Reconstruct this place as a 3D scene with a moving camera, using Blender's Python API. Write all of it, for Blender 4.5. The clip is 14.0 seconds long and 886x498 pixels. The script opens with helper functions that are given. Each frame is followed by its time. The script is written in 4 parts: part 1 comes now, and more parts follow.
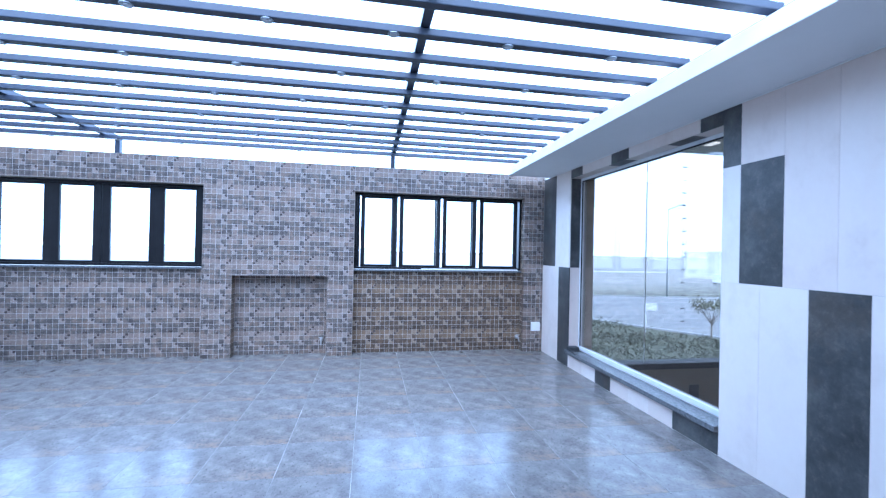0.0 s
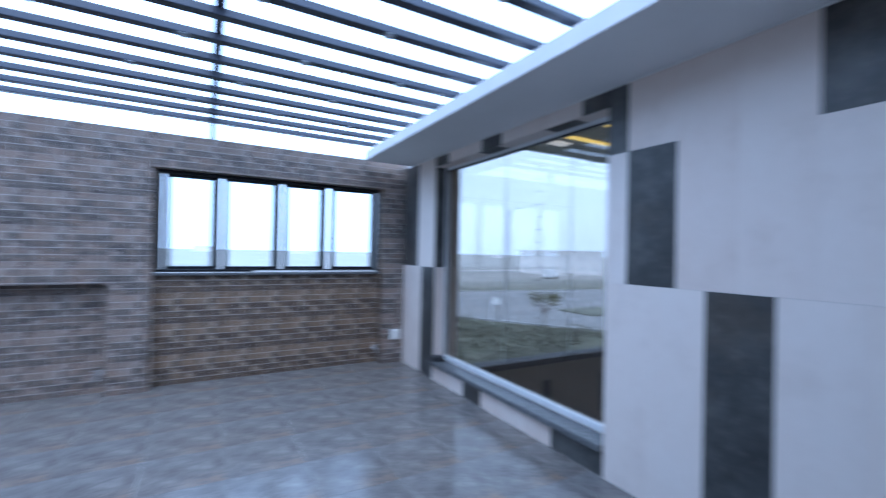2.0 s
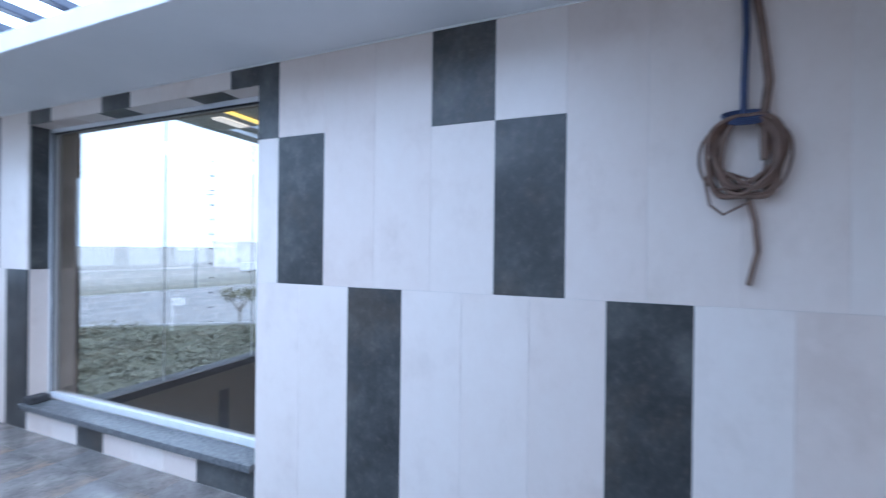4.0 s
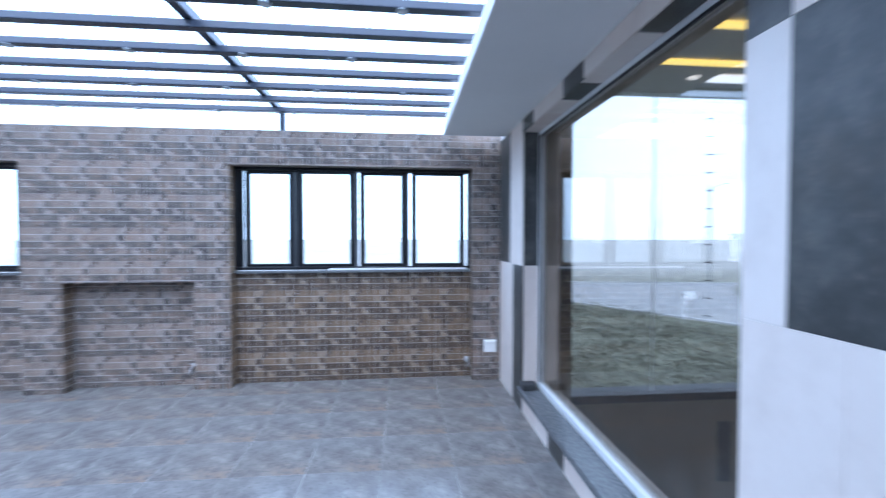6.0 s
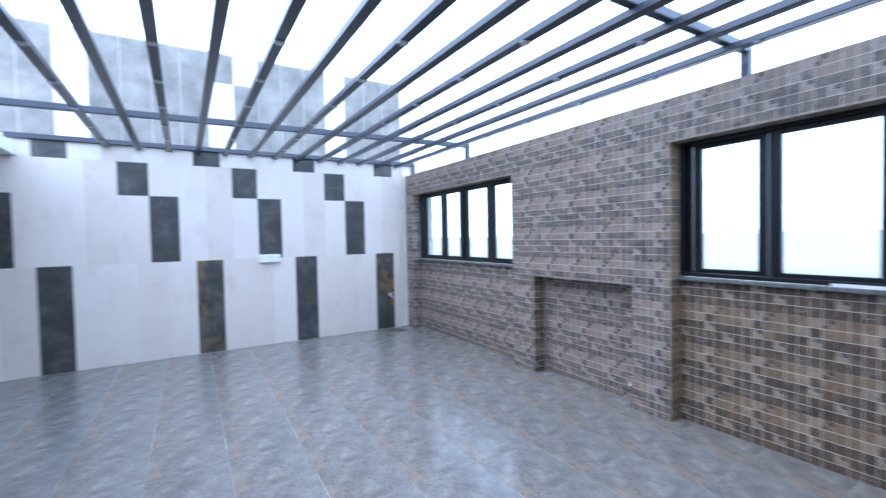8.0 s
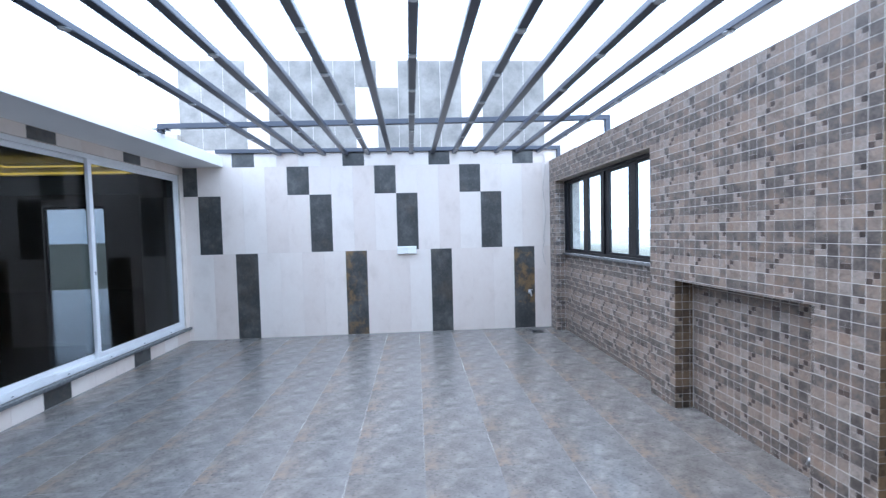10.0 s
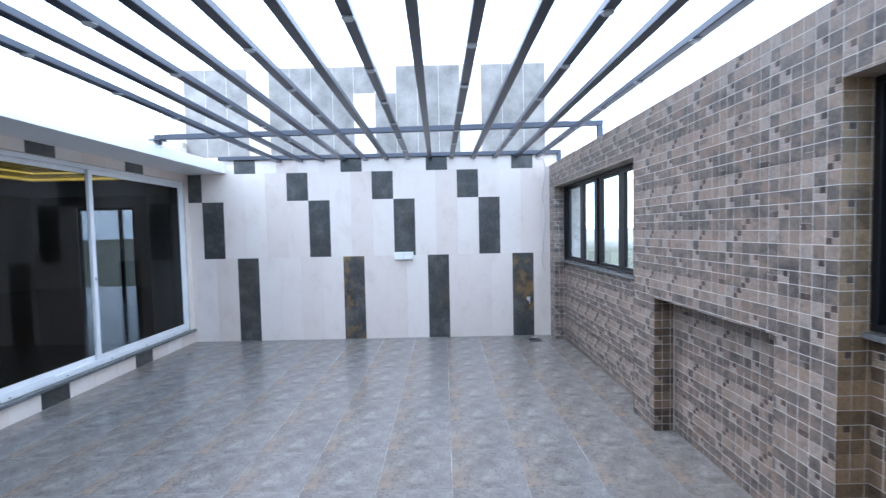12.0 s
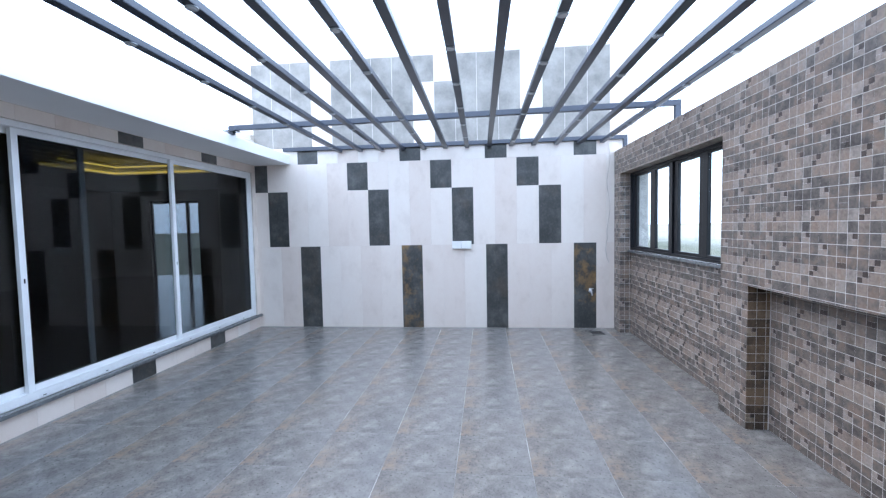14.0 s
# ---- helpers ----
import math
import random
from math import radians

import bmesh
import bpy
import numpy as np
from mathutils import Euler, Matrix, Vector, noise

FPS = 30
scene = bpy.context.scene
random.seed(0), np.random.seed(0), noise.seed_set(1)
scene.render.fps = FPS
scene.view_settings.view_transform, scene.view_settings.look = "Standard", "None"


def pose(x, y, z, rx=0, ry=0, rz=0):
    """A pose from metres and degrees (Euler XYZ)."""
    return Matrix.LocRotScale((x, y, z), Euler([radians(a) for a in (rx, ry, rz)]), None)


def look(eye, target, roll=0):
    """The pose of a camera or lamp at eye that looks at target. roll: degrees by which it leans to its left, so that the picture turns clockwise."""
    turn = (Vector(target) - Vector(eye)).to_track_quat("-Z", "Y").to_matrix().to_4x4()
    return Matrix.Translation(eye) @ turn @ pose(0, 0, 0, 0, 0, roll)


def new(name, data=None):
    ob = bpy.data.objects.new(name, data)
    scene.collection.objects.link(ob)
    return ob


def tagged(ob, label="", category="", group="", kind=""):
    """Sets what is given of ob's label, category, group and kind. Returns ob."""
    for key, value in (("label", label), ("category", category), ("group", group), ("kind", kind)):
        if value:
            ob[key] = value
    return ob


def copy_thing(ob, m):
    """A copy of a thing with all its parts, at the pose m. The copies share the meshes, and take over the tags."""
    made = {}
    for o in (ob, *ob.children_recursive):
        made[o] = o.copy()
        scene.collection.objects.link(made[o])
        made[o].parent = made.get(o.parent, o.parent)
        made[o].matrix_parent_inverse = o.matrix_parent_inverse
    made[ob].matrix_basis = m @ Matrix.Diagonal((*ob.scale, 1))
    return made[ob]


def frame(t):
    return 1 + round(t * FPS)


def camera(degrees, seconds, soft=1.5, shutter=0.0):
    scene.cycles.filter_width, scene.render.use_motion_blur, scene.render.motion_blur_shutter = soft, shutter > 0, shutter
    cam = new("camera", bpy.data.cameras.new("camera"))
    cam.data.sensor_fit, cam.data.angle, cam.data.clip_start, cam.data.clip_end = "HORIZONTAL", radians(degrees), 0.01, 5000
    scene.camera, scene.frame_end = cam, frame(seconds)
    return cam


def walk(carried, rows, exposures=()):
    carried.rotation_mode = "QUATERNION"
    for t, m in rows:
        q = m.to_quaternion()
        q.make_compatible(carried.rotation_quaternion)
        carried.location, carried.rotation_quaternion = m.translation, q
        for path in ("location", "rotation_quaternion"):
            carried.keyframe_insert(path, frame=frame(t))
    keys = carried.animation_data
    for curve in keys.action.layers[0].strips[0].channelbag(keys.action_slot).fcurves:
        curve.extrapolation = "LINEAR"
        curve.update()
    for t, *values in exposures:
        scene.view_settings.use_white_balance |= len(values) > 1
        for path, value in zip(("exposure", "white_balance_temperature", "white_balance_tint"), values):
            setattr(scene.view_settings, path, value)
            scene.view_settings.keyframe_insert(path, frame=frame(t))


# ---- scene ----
cam = camera(92.5, 14.0, soft=1.3, shutter=0.6)
PATH = [
    (0, (0.438, 0.903, 1.377), (0.778, 2.873, 1.385), 1.2),
    (0.5, (0.444, 1.094, 1.383), (0.785, 3.065, 1.386), 1.2),
    (1, (0.461, 1.434, 1.32), (0.822, 3.401, 1.314), 1.2),
    (1.5, (0.536, 1.683, 1.384), (1.044, 3.617, 1.383), 1.3),
    (2, (0.676, 1.675, 1.369), (1.653, 3.42, 1.384), 1.2),
    (2.2, (0.717, 1.62, 1.375), (1.984, 3.167, 1.391), 0.8),
    (2.725, (0.800, 1.600, 1.385), (2.591, 2.489, 1.393), 0.6),
    (3.25, (0.910, 1.605, 1.393), (2.817, 2.206, 1.395), 0.5),
    (3.775, (1.020, 1.635, 1.400), (2.913, 2.280, 1.397), 0.6),
    (4.3, (1.146, 1.683, 1.405), (2.896, 2.65, 1.404), 0.8),
    (4.5, (1.239, 1.763, 1.413), (2.899, 2.877, 1.404), 0.9),
    (5, (1.452, 1.939, 1.419), (2.742, 3.467, 1.395), 0.9),
    (5.5, (1.681, 2.11, 1.451), (2.385, 3.981, 1.4), 0.2),
    (6, (1.874, 2.338, 1.431), (2.057, 4.329, 1.379), -0.0),
    (6.5, (2.057, 2.611, 1.441), (1.559, 4.548, 1.392), -0.2),
    (7, (2.145, 2.835, 1.452), (1.03, 4.494, 1.4), -0.5),
    (7.5, (2.18, 3.128, 1.442), (0.71, 4.482, 1.385), -0.9),
    (8, (2.107, 3.396, 1.455), (0.388, 4.418, 1.396), -1.2),
    (8.5, (2.047, 3.584, 1.43), (0.137, 4.175, 1.386), -1.2),
    (8.7, (2.045, 3.650, 1.445), (0.083, 4.029, 1.388), -1.4),
    (10.8, (1.928, 4.900, 1.442), (-0.068, 4.980, 1.364), -1.3),
    (11, (1.938, 4.949, 1.45), (-0.059, 5.007, 1.372), -1.2),
    (11.5, (1.946, 4.974, 1.478), (-0.052, 5.0, 1.387), -1.1),
    (12, (1.935, 4.916, 1.557), (-0.063, 4.912, 1.469), -1.2),
    (12.5, (1.923, 4.808, 1.499), (-0.07, 4.682, 1.403), -1.1),
    (13, (1.92, 4.755, 1.475), (-0.07, 4.58, 1.377), -1.2),
    (13.5, (1.906, 4.688, 1.485), (-0.082, 4.495, 1.378), -1.1),
    (14, (1.894, 4.678, 1.474), (-0.093, 4.477, 1.367), -1.1),
]
EXPOSURES = [(0, 0.40, 4850, 10), (0.5, 0.14, 4850, 10), (1.5, -0.51, 4850, 10), (2.2, -0.49, 5100, 10), (4.5, 0.46, 5300, 10), (5.5, 0.46, 5200, 10), (6, 0.16, 5250, 10), (7.5, -0.10, 5500, 10), (8.5, 0.08, 5750, 10), (11, 0.05, 6050, 10), (14, 0.03, 6100, 10)]
walk(cam, [(t, look(eye, target, roll)) for t, eye, target, roll in PATH], EXPOSURES)

# ---- world and light: an overcast, hazy day ----
SKY = 2.2
world = bpy.data.worlds.new("overcast_sky")
scene.world = world
world.use_nodes = True
wn, wl = world.node_tree.nodes, world.node_tree.links
wn.clear()
sky = wn.new("ShaderNodeTexSky")
sky.sky_type, sky.sun_disc, sky.sun_elevation, sky.sun_rotation = "NISHITA", False, radians(55), radians(200)
sky.air_density, sky.dust_density, sky.ozone_density = 1.0, 4.0, 1.0
clear = wn.new("ShaderNodeBackground")
clear.inputs["Strength"].default_value = 0.06 * SKY
wl.new(sky.outputs[0], clear.inputs["Color"])
cloud = wn.new("ShaderNodeBackground")
cloud.inputs["Color"].default_value = (0.77, 0.94, 1.19, 1)
cloud.inputs["Strength"].default_value = 1.55 * SKY
both = wn.new("ShaderNodeAddShader")
out = wn.new("ShaderNodeOutputWorld")
wl.new(clear.outputs[0], both.inputs[0])
wl.new(cloud.outputs[0], both.inputs[1])
wl.new(both.outputs[0], out.inputs["Surface"])

sun = new("sun", bpy.data.lights.new("sun", "SUN"))
sun.data.energy, sun.data.angle, sun.data.color = 0.6, radians(30), (1.0, 0.97, 0.92)
sun.matrix_world = look((0, 0, 20), (0.0 + 6 * math.sin(radians(20)), 6 * math.cos(radians(20)), 11.4))


# ---- materials ----
def shader(name, rough=0.6, metal=0.0, spec=0.5):
    m = bpy.data.materials.new(name)
    m.use_nodes = True
    n, l = m.node_tree.nodes, m.node_tree.links
    b = n["Principled BSDF"]
    b.inputs["Roughness"].default_value, b.inputs["Metallic"].default_value = rough, metal
    b.inputs["Specular IOR Level"].default_value = spec
    return m, n, l, b


def noise_of(n, l, co, scale, detail=4.0, rough=0.6):
    t = n.new("ShaderNodeTexNoise")
    t.inputs["Scale"].default_value, t.inputs["Detail"].default_value, t.inputs["Roughness"].default_value = scale, detail, rough
    if co is not None:
        l.new(co, t.inputs["Vector"])
    return t.outputs["Fac"]


def ramp(n, l, fac, stops):
    r = n.new("ShaderNodeValToRGB")
    el = r.color_ramp.elements
    el[0].position, el[0].color = stops[0][0], (*stops[0][1], 1)
    el[1].position, el[1].color = stops[-1][0], (*stops[-1][1], 1)
    for p, c in stops[1:-1]:
        e = el.new(p)
        e.color = (*c, 1)
    l.new(fac, r.inputs[0])
    return r.outputs[0]


def mix(n, l, fac, a, b, kind="MIX"):
    x = n.new("ShaderNodeMix")
    x.data_type, x.blend_type = "RGBA", kind
    for i, v in ((0, fac), (6, a), (7, b)):
        if isinstance(v, (int, float)):
            x.inputs[i].default_value = v
        elif isinstance(v, tuple):
            x.inputs[i].default_value = (*v, 1)
        else:
            l.new(v, x.inputs[i])
    return x.outputs[2]


def bump(n, l, b, fac, strength, dist=0.01):
    p = n.new("ShaderNodeBump")
    p.inputs["Strength"].default_value, p.inputs["Distance"].default_value = strength, dist
    l.new(fac, p.inputs["Height"])
    l.new(p.outputs[0], b.inputs["Normal"])


def world_co(n, l, seeded=True, scale=(1, 1, 1)):
    """World position, pushed aside by a random step for each object."""
    g = n.new("ShaderNodeNewGeometry")
    m = n.new("ShaderNodeMapping")
    m.inputs["Scale"].default_value = scale
    l.new(g.outputs["Position"], m.inputs["Vector"])
    if seeded:
        o = n.new("ShaderNodeObjectInfo")
        k = n.new("ShaderNodeMath")
        k.operation = "MULTIPLY"
        k.inputs[1].default_value = 37.0
        l.new(o.outputs["Random"], k.inputs[0])
        l.new(k.outputs[0], m.inputs["Location"])
    return m.outputs[0]


def plain(name, colour, rough=0.5, metal=0.0, vary=0.12, scale=6.0, relief=0.05):
    m, n, l, b = shader(name, rough, metal)
    co = world_co(n, l, False)
    f = noise_of(n, l, co, scale)
    g = noise_of(n, l, co, scale * 14, 3)
    dark = tuple(c * (1 - vary) for c in colour)
    light = tuple(min(1, c * (1 + vary)) for c in colour)
    c = ramp(n, l, f, [(0.3, dark), (0.7, light)])
    c = mix(n, l, 0.12, c, ramp(n, l, g, [(0.35, dark), (0.65, light)]))
    l.new(c, b.inputs["Base Color"])
    if relief:
        bump(n, l, b, g, relief, 0.004)
    return m


def tile_light():
    m, n, l, b = shader("cream_tile", 0.38)
    co = world_co(n, l, True, (1, 1, 0.75))
    big = noise_of(n, l, co, 3.4, 6, 0.65)
    fine = noise_of(n, l, co, 22, 5, 0.7)
    o = n.new("ShaderNodeObjectInfo")
    c = ramp(n, l, big, [(0.32, (0.57, 0.465, 0.39)), (0.47, (0.75, 0.645, 0.568)), (0.72, (0.80, 0.725, 0.655))])
    c = mix(n, l, 0.25, c, ramp(n, l, fine, [(0.3, (0.62, 0.56, 0.50)), (0.7, (0.82, 0.79, 0.76))]))
    c = mix(n, l, 0.55, c, ramp(n, l, o.outputs["Random"], [(0.0, (0.67, 0.555, 0.49)), (0.5, (0.77, 0.675, 0.61)), (1.0, (0.81, 0.75, 0.70))]))
    l.new(c, b.inputs["Base Color"])
    bump(n, l, b, fine, 0.06, 0.003)
    return m


def tile_dark(name, rusted):
    m, n, l, b = shader(name, 0.36)
    co = world_co(n, l, True, (1, 1, 0.9))
    big = noise_of(n, l, co, 3.2, 6, 0.65)
    fine = noise_of(n, l, co, 30, 6, 0.75)
    rust = noise_of(n, l, co, 2.0, 6, 0.7)
    c = ramp(n, l, big, [(0.30, (0.026, 0.028, 0.028)), (0.5, (0.060, 0.063, 0.062)), (0.68, (0.145, 0.145, 0.138))])
    c = mix(n, l, 0.34, c, ramp(n, l, fine, [(0.38, (0.016, 0.017, 0.018)), (0.55, (0.055, 0.054, 0.053)), (0.7, (0.185, 0.155, 0.13))]))
    rusty = ramp(n, l, rust, [(0.52, (0, 0, 0)), (0.64, (1, 1, 1))])
    both = mix(n, l, 1.0, rusty, (rusted, rusted, rusted), "MULTIPLY")
    c = mix(n, l, both, c, (0.27, 0.16, 0.065))
    l.new(c, b.inputs["Base Color"])
    l.new(ramp(n, l, fine, [(0.3, (0.28, 0.28, 0.28)), (0.7, (0.46, 0.46, 0.46))]), b.inputs["Roughness"])
    bump(n, l, b, fine, 0.22, 0.004)
    return m


def tile_floor():
    m, n, l, b = shader("floor_tile", 0.22, 0.0, 0.62)
    tc = n.new("ShaderNodeTexCoord")
    local = tc.outputs["Object"]
    co = world_co(n, l, True)
    big = noise_of(n, l, local, 6.5, 8, 0.68)
    fine = noise_of(n, l, co, 60, 6, 0.8)
    c = ramp(n, l, big, [(0.36, (0.125, 0.114, 0.107)), (0.5, (0.212, 0.198, 0.188)), (0.64, (0.325, 0.305, 0.288))])
    c = mix(n, l, 0.32, c, ramp(n, l, fine, [(0.36, (0.035, 0.033, 0.032)), (0.5, (0.19, 0.181, 0.174)), (0.68, (0.30, 0.29, 0.28))]))
    sep = n.new("ShaderNodeSeparateXYZ")
    l.new(local, sep.inputs[0])
    # the print repeats: each tile has a rusty corner and a paler, bluish far half
    edge = ramp(n, l, sep.outputs["Y"], [(0.03, (1, 1, 1)), (0.16, (0, 0, 0))])
    end = ramp(n, l, sep.outputs["X"], [(0.10, (0.12, 0.12, 0.12)), (0.30, (1, 1, 1))])
    spots = ramp(n, l, noise_of(n, l, local, 13.0, 6, 0.7), [(0.42, (0.05, 0.05, 0.05)), (0.62, (0.85, 0.85, 0.85))])
    rust = mix(n, l, 1.0, mix(n, l, 1.0, edge, end, "MULTIPLY"), spots, "MULTIPLY")
    c = mix(n, l, rust, c, (0.29, 0.205, 0.145))
    cool = ramp(n, l, sep.outputs["Y"], [(0.20, (0, 0, 0)), (0.38, (0.30, 0.30, 0.30))])
    c = mix(n, l, cool, c, (0.225, 0.225, 0.23))
    pits = ramp(n, l, noise_of(n, l, local, 48.0, 4, 0.6), [(0.33, (0.8, 0.8, 0.8)), (0.40, (0, 0, 0))])
    c = mix(n, l, pits, c, (0.06, 0.055, 0.05))
    warm = ramp(n, l, noise_of(n, l, world_co(n, l, False), 1.1, 4, 0.6), [(0.42, (0, 0, 0)), (0.68, (0.22, 0.22, 0.22))])
    c = mix(n, l, warm, c, (0.20, 0.165, 0.132))
    o = n.new("ShaderNodeObjectInfo")
    c = mix(n, l, 1.0, c, ramp(n, l, o.outputs["Random"], [(0, (0.86, 0.86, 0.86)), (1, (0.93, 0.93, 0.93))]), "MULTIPLY")
    l.new(c, b.inputs["Base Color"])
    l.new(ramp(n, l, fine, [(0.25, (0.13, 0.13, 0.13)), (0.75, (0.27, 0.27, 0.27))]), b.inputs["Roughness"])
    bump(n, l, b, noise_of(n, l, co, 14, 5), 0.05, 0.006)
    return m


def joint_floor():
    m, n, l, b = shader("floor_joint", 0.9)
    f = noise_of(n, l, world_co(n, l, False), 1.7, 3, 0.55)
    c = ramp(n, l, f, [(0.40, (0.17, 0.165, 0.16)), (0.54, (0.30, 0.29, 0.28)), (0.62, (0.48, 0.465, 0.45))])
    l.new(c, b.inputs["Base Color"])
    return m


def mosaic(name, low, high, stain=(0.30, 0.205, 0.15)):
    m, n, l, b = shader(name, 0.42)
    g = n.new("ShaderNodeNewGeometry")
    o = n.new("ShaderNodeObjectInfo")
    co = world_co(n, l, False)
    fine = noise_of(n, l, co, 55, 5, 0.7)
    blot = noise_of(n, l, co, 11, 6, 0.7)
    s = n.new("ShaderNodeMath")
    s.operation = "ADD"
    l.new(g.outputs["Random Per Island"], s.inputs[0])
    l.new(o.outputs["Random"], s.inputs[1])
    w = n.new("ShaderNodeMath")
    w.operation = "FRACT"
    l.new(s.outputs[0], w.inputs[0])
    c = ramp(n, l, w.outputs[0], [(0, low), (1, high)])
    c = mix(n, l, 0.5, c, ramp(n, l, fine, [(0.36, tuple(x * 0.30 for x in low)), (0.52, tuple((x + y) / 2 for x, y in zip(low, high))), (0.68, tuple(min(1, x * 1.5) for x in high))]))
    c = mix(n, l, 0.5, c, ramp(n, l, blot, [(0.38, tuple(x * 0.7 for x in low)), (0.5, high), (0.60, stain)]))
    l.new(c, b.inputs["Base Color"])
    bump(n, l, b, fine, 0.15, 0.003)
    return m


def glass(name, tint, rough=0.0, gain=1.0):
    m = bpy.data.materials.new(name)
    m.use_nodes = True
    n, l = m.node_tree.nodes, m.node_tree.links
    n.clear()
    t = n.new("ShaderNodeBsdfTransparent")
    t.inputs["Color"].default_value = (*tint, 1)
    g = n.new("ShaderNodeBsdfGlossy")
    g.inputs["Roughness"].default_value = rough
    w = n.new("ShaderNodeLayerWeight")
    p = n.new("ShaderNodeMath")
    p.operation = "POWER"
    p.inputs[1].default_value = 5.0
    l.new(w.outputs["Facing"], p.inputs[0])
    f = n.new("ShaderNodeMath")
    f.operation = "MULTIPLY_ADD"
    f.inputs[1].default_value, f.inputs[2].default_value = 0.9, 0.026 * gain
    l.new(p.outputs[0], f.inputs[0])
    x = n.new("ShaderNodeMixShader")
    o = n.new("ShaderNodeOutputMaterial")
    l.new(f.outputs[0], x.inputs[0])
    l.new(t.outputs[0], x.inputs[1])
    l.new(g.outputs[0], x.inputs[2])
    l.new(x.outputs[0], o.inputs["Surface"])
    return m


def lamp_glow(name, colour, strength):
    m, n, l, b = shader(name, 0.5)
    b.inputs["Base Color"].default_value = (*colour, 1)
    b.inputs["Emission Color"].default_value = (*colour, 1)
    b.inputs["Emission Strength"].default_value = strength
    return m


def grass_ground():
    m, n, l, b = shader("field_grass", 0.95, 0, 0.1)
    co = world_co(n, l, False)
    big = noise_of(n, l, co, 0.035, 5, 0.6)
    mid = noise_of(n, l, co, 0.35, 6, 0.7)
    c = ramp(n, l, big, [(0.35, (0.095, 0.100, 0.068)), (0.5, (0.125, 0.127, 0.09)), (0.66, (0.17, 0.16, 0.12))])
    c = mix(n, l, 0.45, c, ramp(n, l, mid, [(0.35, (0.09, 0.105, 0.075)), (0.68, (0.22, 0.215, 0.165))]))
    # distance haze put into the colour: the ground pales beyond the road
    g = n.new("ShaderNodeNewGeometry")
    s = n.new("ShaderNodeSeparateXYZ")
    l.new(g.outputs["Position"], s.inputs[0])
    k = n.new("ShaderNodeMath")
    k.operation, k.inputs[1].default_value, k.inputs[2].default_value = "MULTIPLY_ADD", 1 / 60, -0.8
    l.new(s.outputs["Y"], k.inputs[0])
    hazed = ramp(n, l, big, [(0.35, (0.36, 0.345, 0.315)), (0.65, (0.45, 0.43, 0.40))])
    hazed = mix(n, l, 0.35, hazed, ramp(n, l, mid, [(0.35, (0.26, 0.255, 0.22)), (0.65, (0.47, 0.45, 0.42))]))
    c = mix(n, l, ramp(n, l, k.outputs[0], [(0.0, (0, 0, 0)), (0.6, (1, 1, 1))]), c, hazed)
    l.new(c, b.inputs["Base Color"])
    bump(n, l, b, mid, 0.6, 0.4)
    return m


CREAM, SLATE, RUSTED, FLOOR = tile_light(), tile_dark("slate_tile", 0.08), tile_dark("rusted_slate_tile", 0.85), tile_floor()
# slate with the glare of the bright sky put into its colour
GLARED = plain("glare_paled_slate", (0.25, 0.232, 0.21), 0.5, 0, 0.4, 3, 0.15)
M_GREY = mosaic("mosaic_grey", (0.068, 0.057, 0.051), (0.160, 0.134, 0.119))
M_TAUPE = mosaic("mosaic_taupe", (0.190, 0.146, 0.118), (0.292, 0.233, 0.196))
M_LIGHT = mosaic("mosaic_light", (0.245, 0.203, 0.176), (0.345, 0.293, 0.258))
M_DARK = mosaic("mosaic_dark", (0.030, 0.022, 0.019), (0.080, 0.057, 0.047), (0.15, 0.105, 0.08))
B_GREY = mosaic("mosaic_brown_grey", (0.053, 0.037, 0.026), (0.108, 0.077, 0.053), (0.19, 0.122, 0.072))
B_TAUPE = mosaic("mosaic_brown", (0.142, 0.095, 0.059), (0.212, 0.147, 0.096), (0.25, 0.165, 0.10))
B_LIGHT = mosaic("mosaic_tan", (0.23, 0.175, 0.125), (0.32, 0.250, 0.185), (0.27, 0.19, 0.125))
O_DULL = mosaic("mosaic_dull_ochre", (0.13, 0.088, 0.052), (0.21, 0.142, 0.085), (0.26, 0.17, 0.09))
O_BRIGHT = mosaic("mosaic_ochre", (0.25, 0.165, 0.095), (0.35, 0.24, 0.145), (0.33, 0.21, 0.11))
GROUT = plain("pale_grout", (0.62, 0.59, 0.56), 0.9, 0, 0.25, 14)
JOINT = plain("tile_joint", (0.64, 0.58, 0.53), 0.9, 0, 0.2, 5)
FLOOR_JOINT = joint_floor()
PLASTER = plain("white_plaster", (0.80, 0.80, 0.80), 0.8, 0, 0.035, 1.2, 0.06)
STEEL = plain("painted_steel", (0.042, 0.050, 0.072), 0.32, 0.0, 0.16, 5)
BLACK_ALU = plain("black_aluminium", (0.012, 0.013, 0.016), 0.35, 0.3, 0.2, 8)
SATIN = plain("satin_aluminium", (0.11, 0.115, 0.125), 0.5, 0.0, 0.1, 6)
WHITE_ALU = plain("white_aluminium", (0.78, 0.79, 0.80), 0.35, 0.0, 0.05, 5)
GRANITE = plain("grey_granite", (0.13, 0.135, 0.14), 0.25, 0, 0.45, 40)
DARK_STONE = plain("dark_stone", (0.045, 0.045, 0.048), 0.65, 0, 0.4, 35)
PLASTIC = plain("white_plastic", (0.82, 0.82, 0.80), 0.35, 0, 0.03, 3, 0)
CHROME = plain("chrome", (0.50, 0.50, 0.51), 0.28, 1.0, 0.05, 5, 0)
LENS = plain("frosted_lens", (0.62, 0.64, 0.66), 0.25, 0, 0.05, 8, 0)
CABLE = plain("brown_cable", (0.17, 0.105, 0.075), 0.7, 0, 0.3, 20)
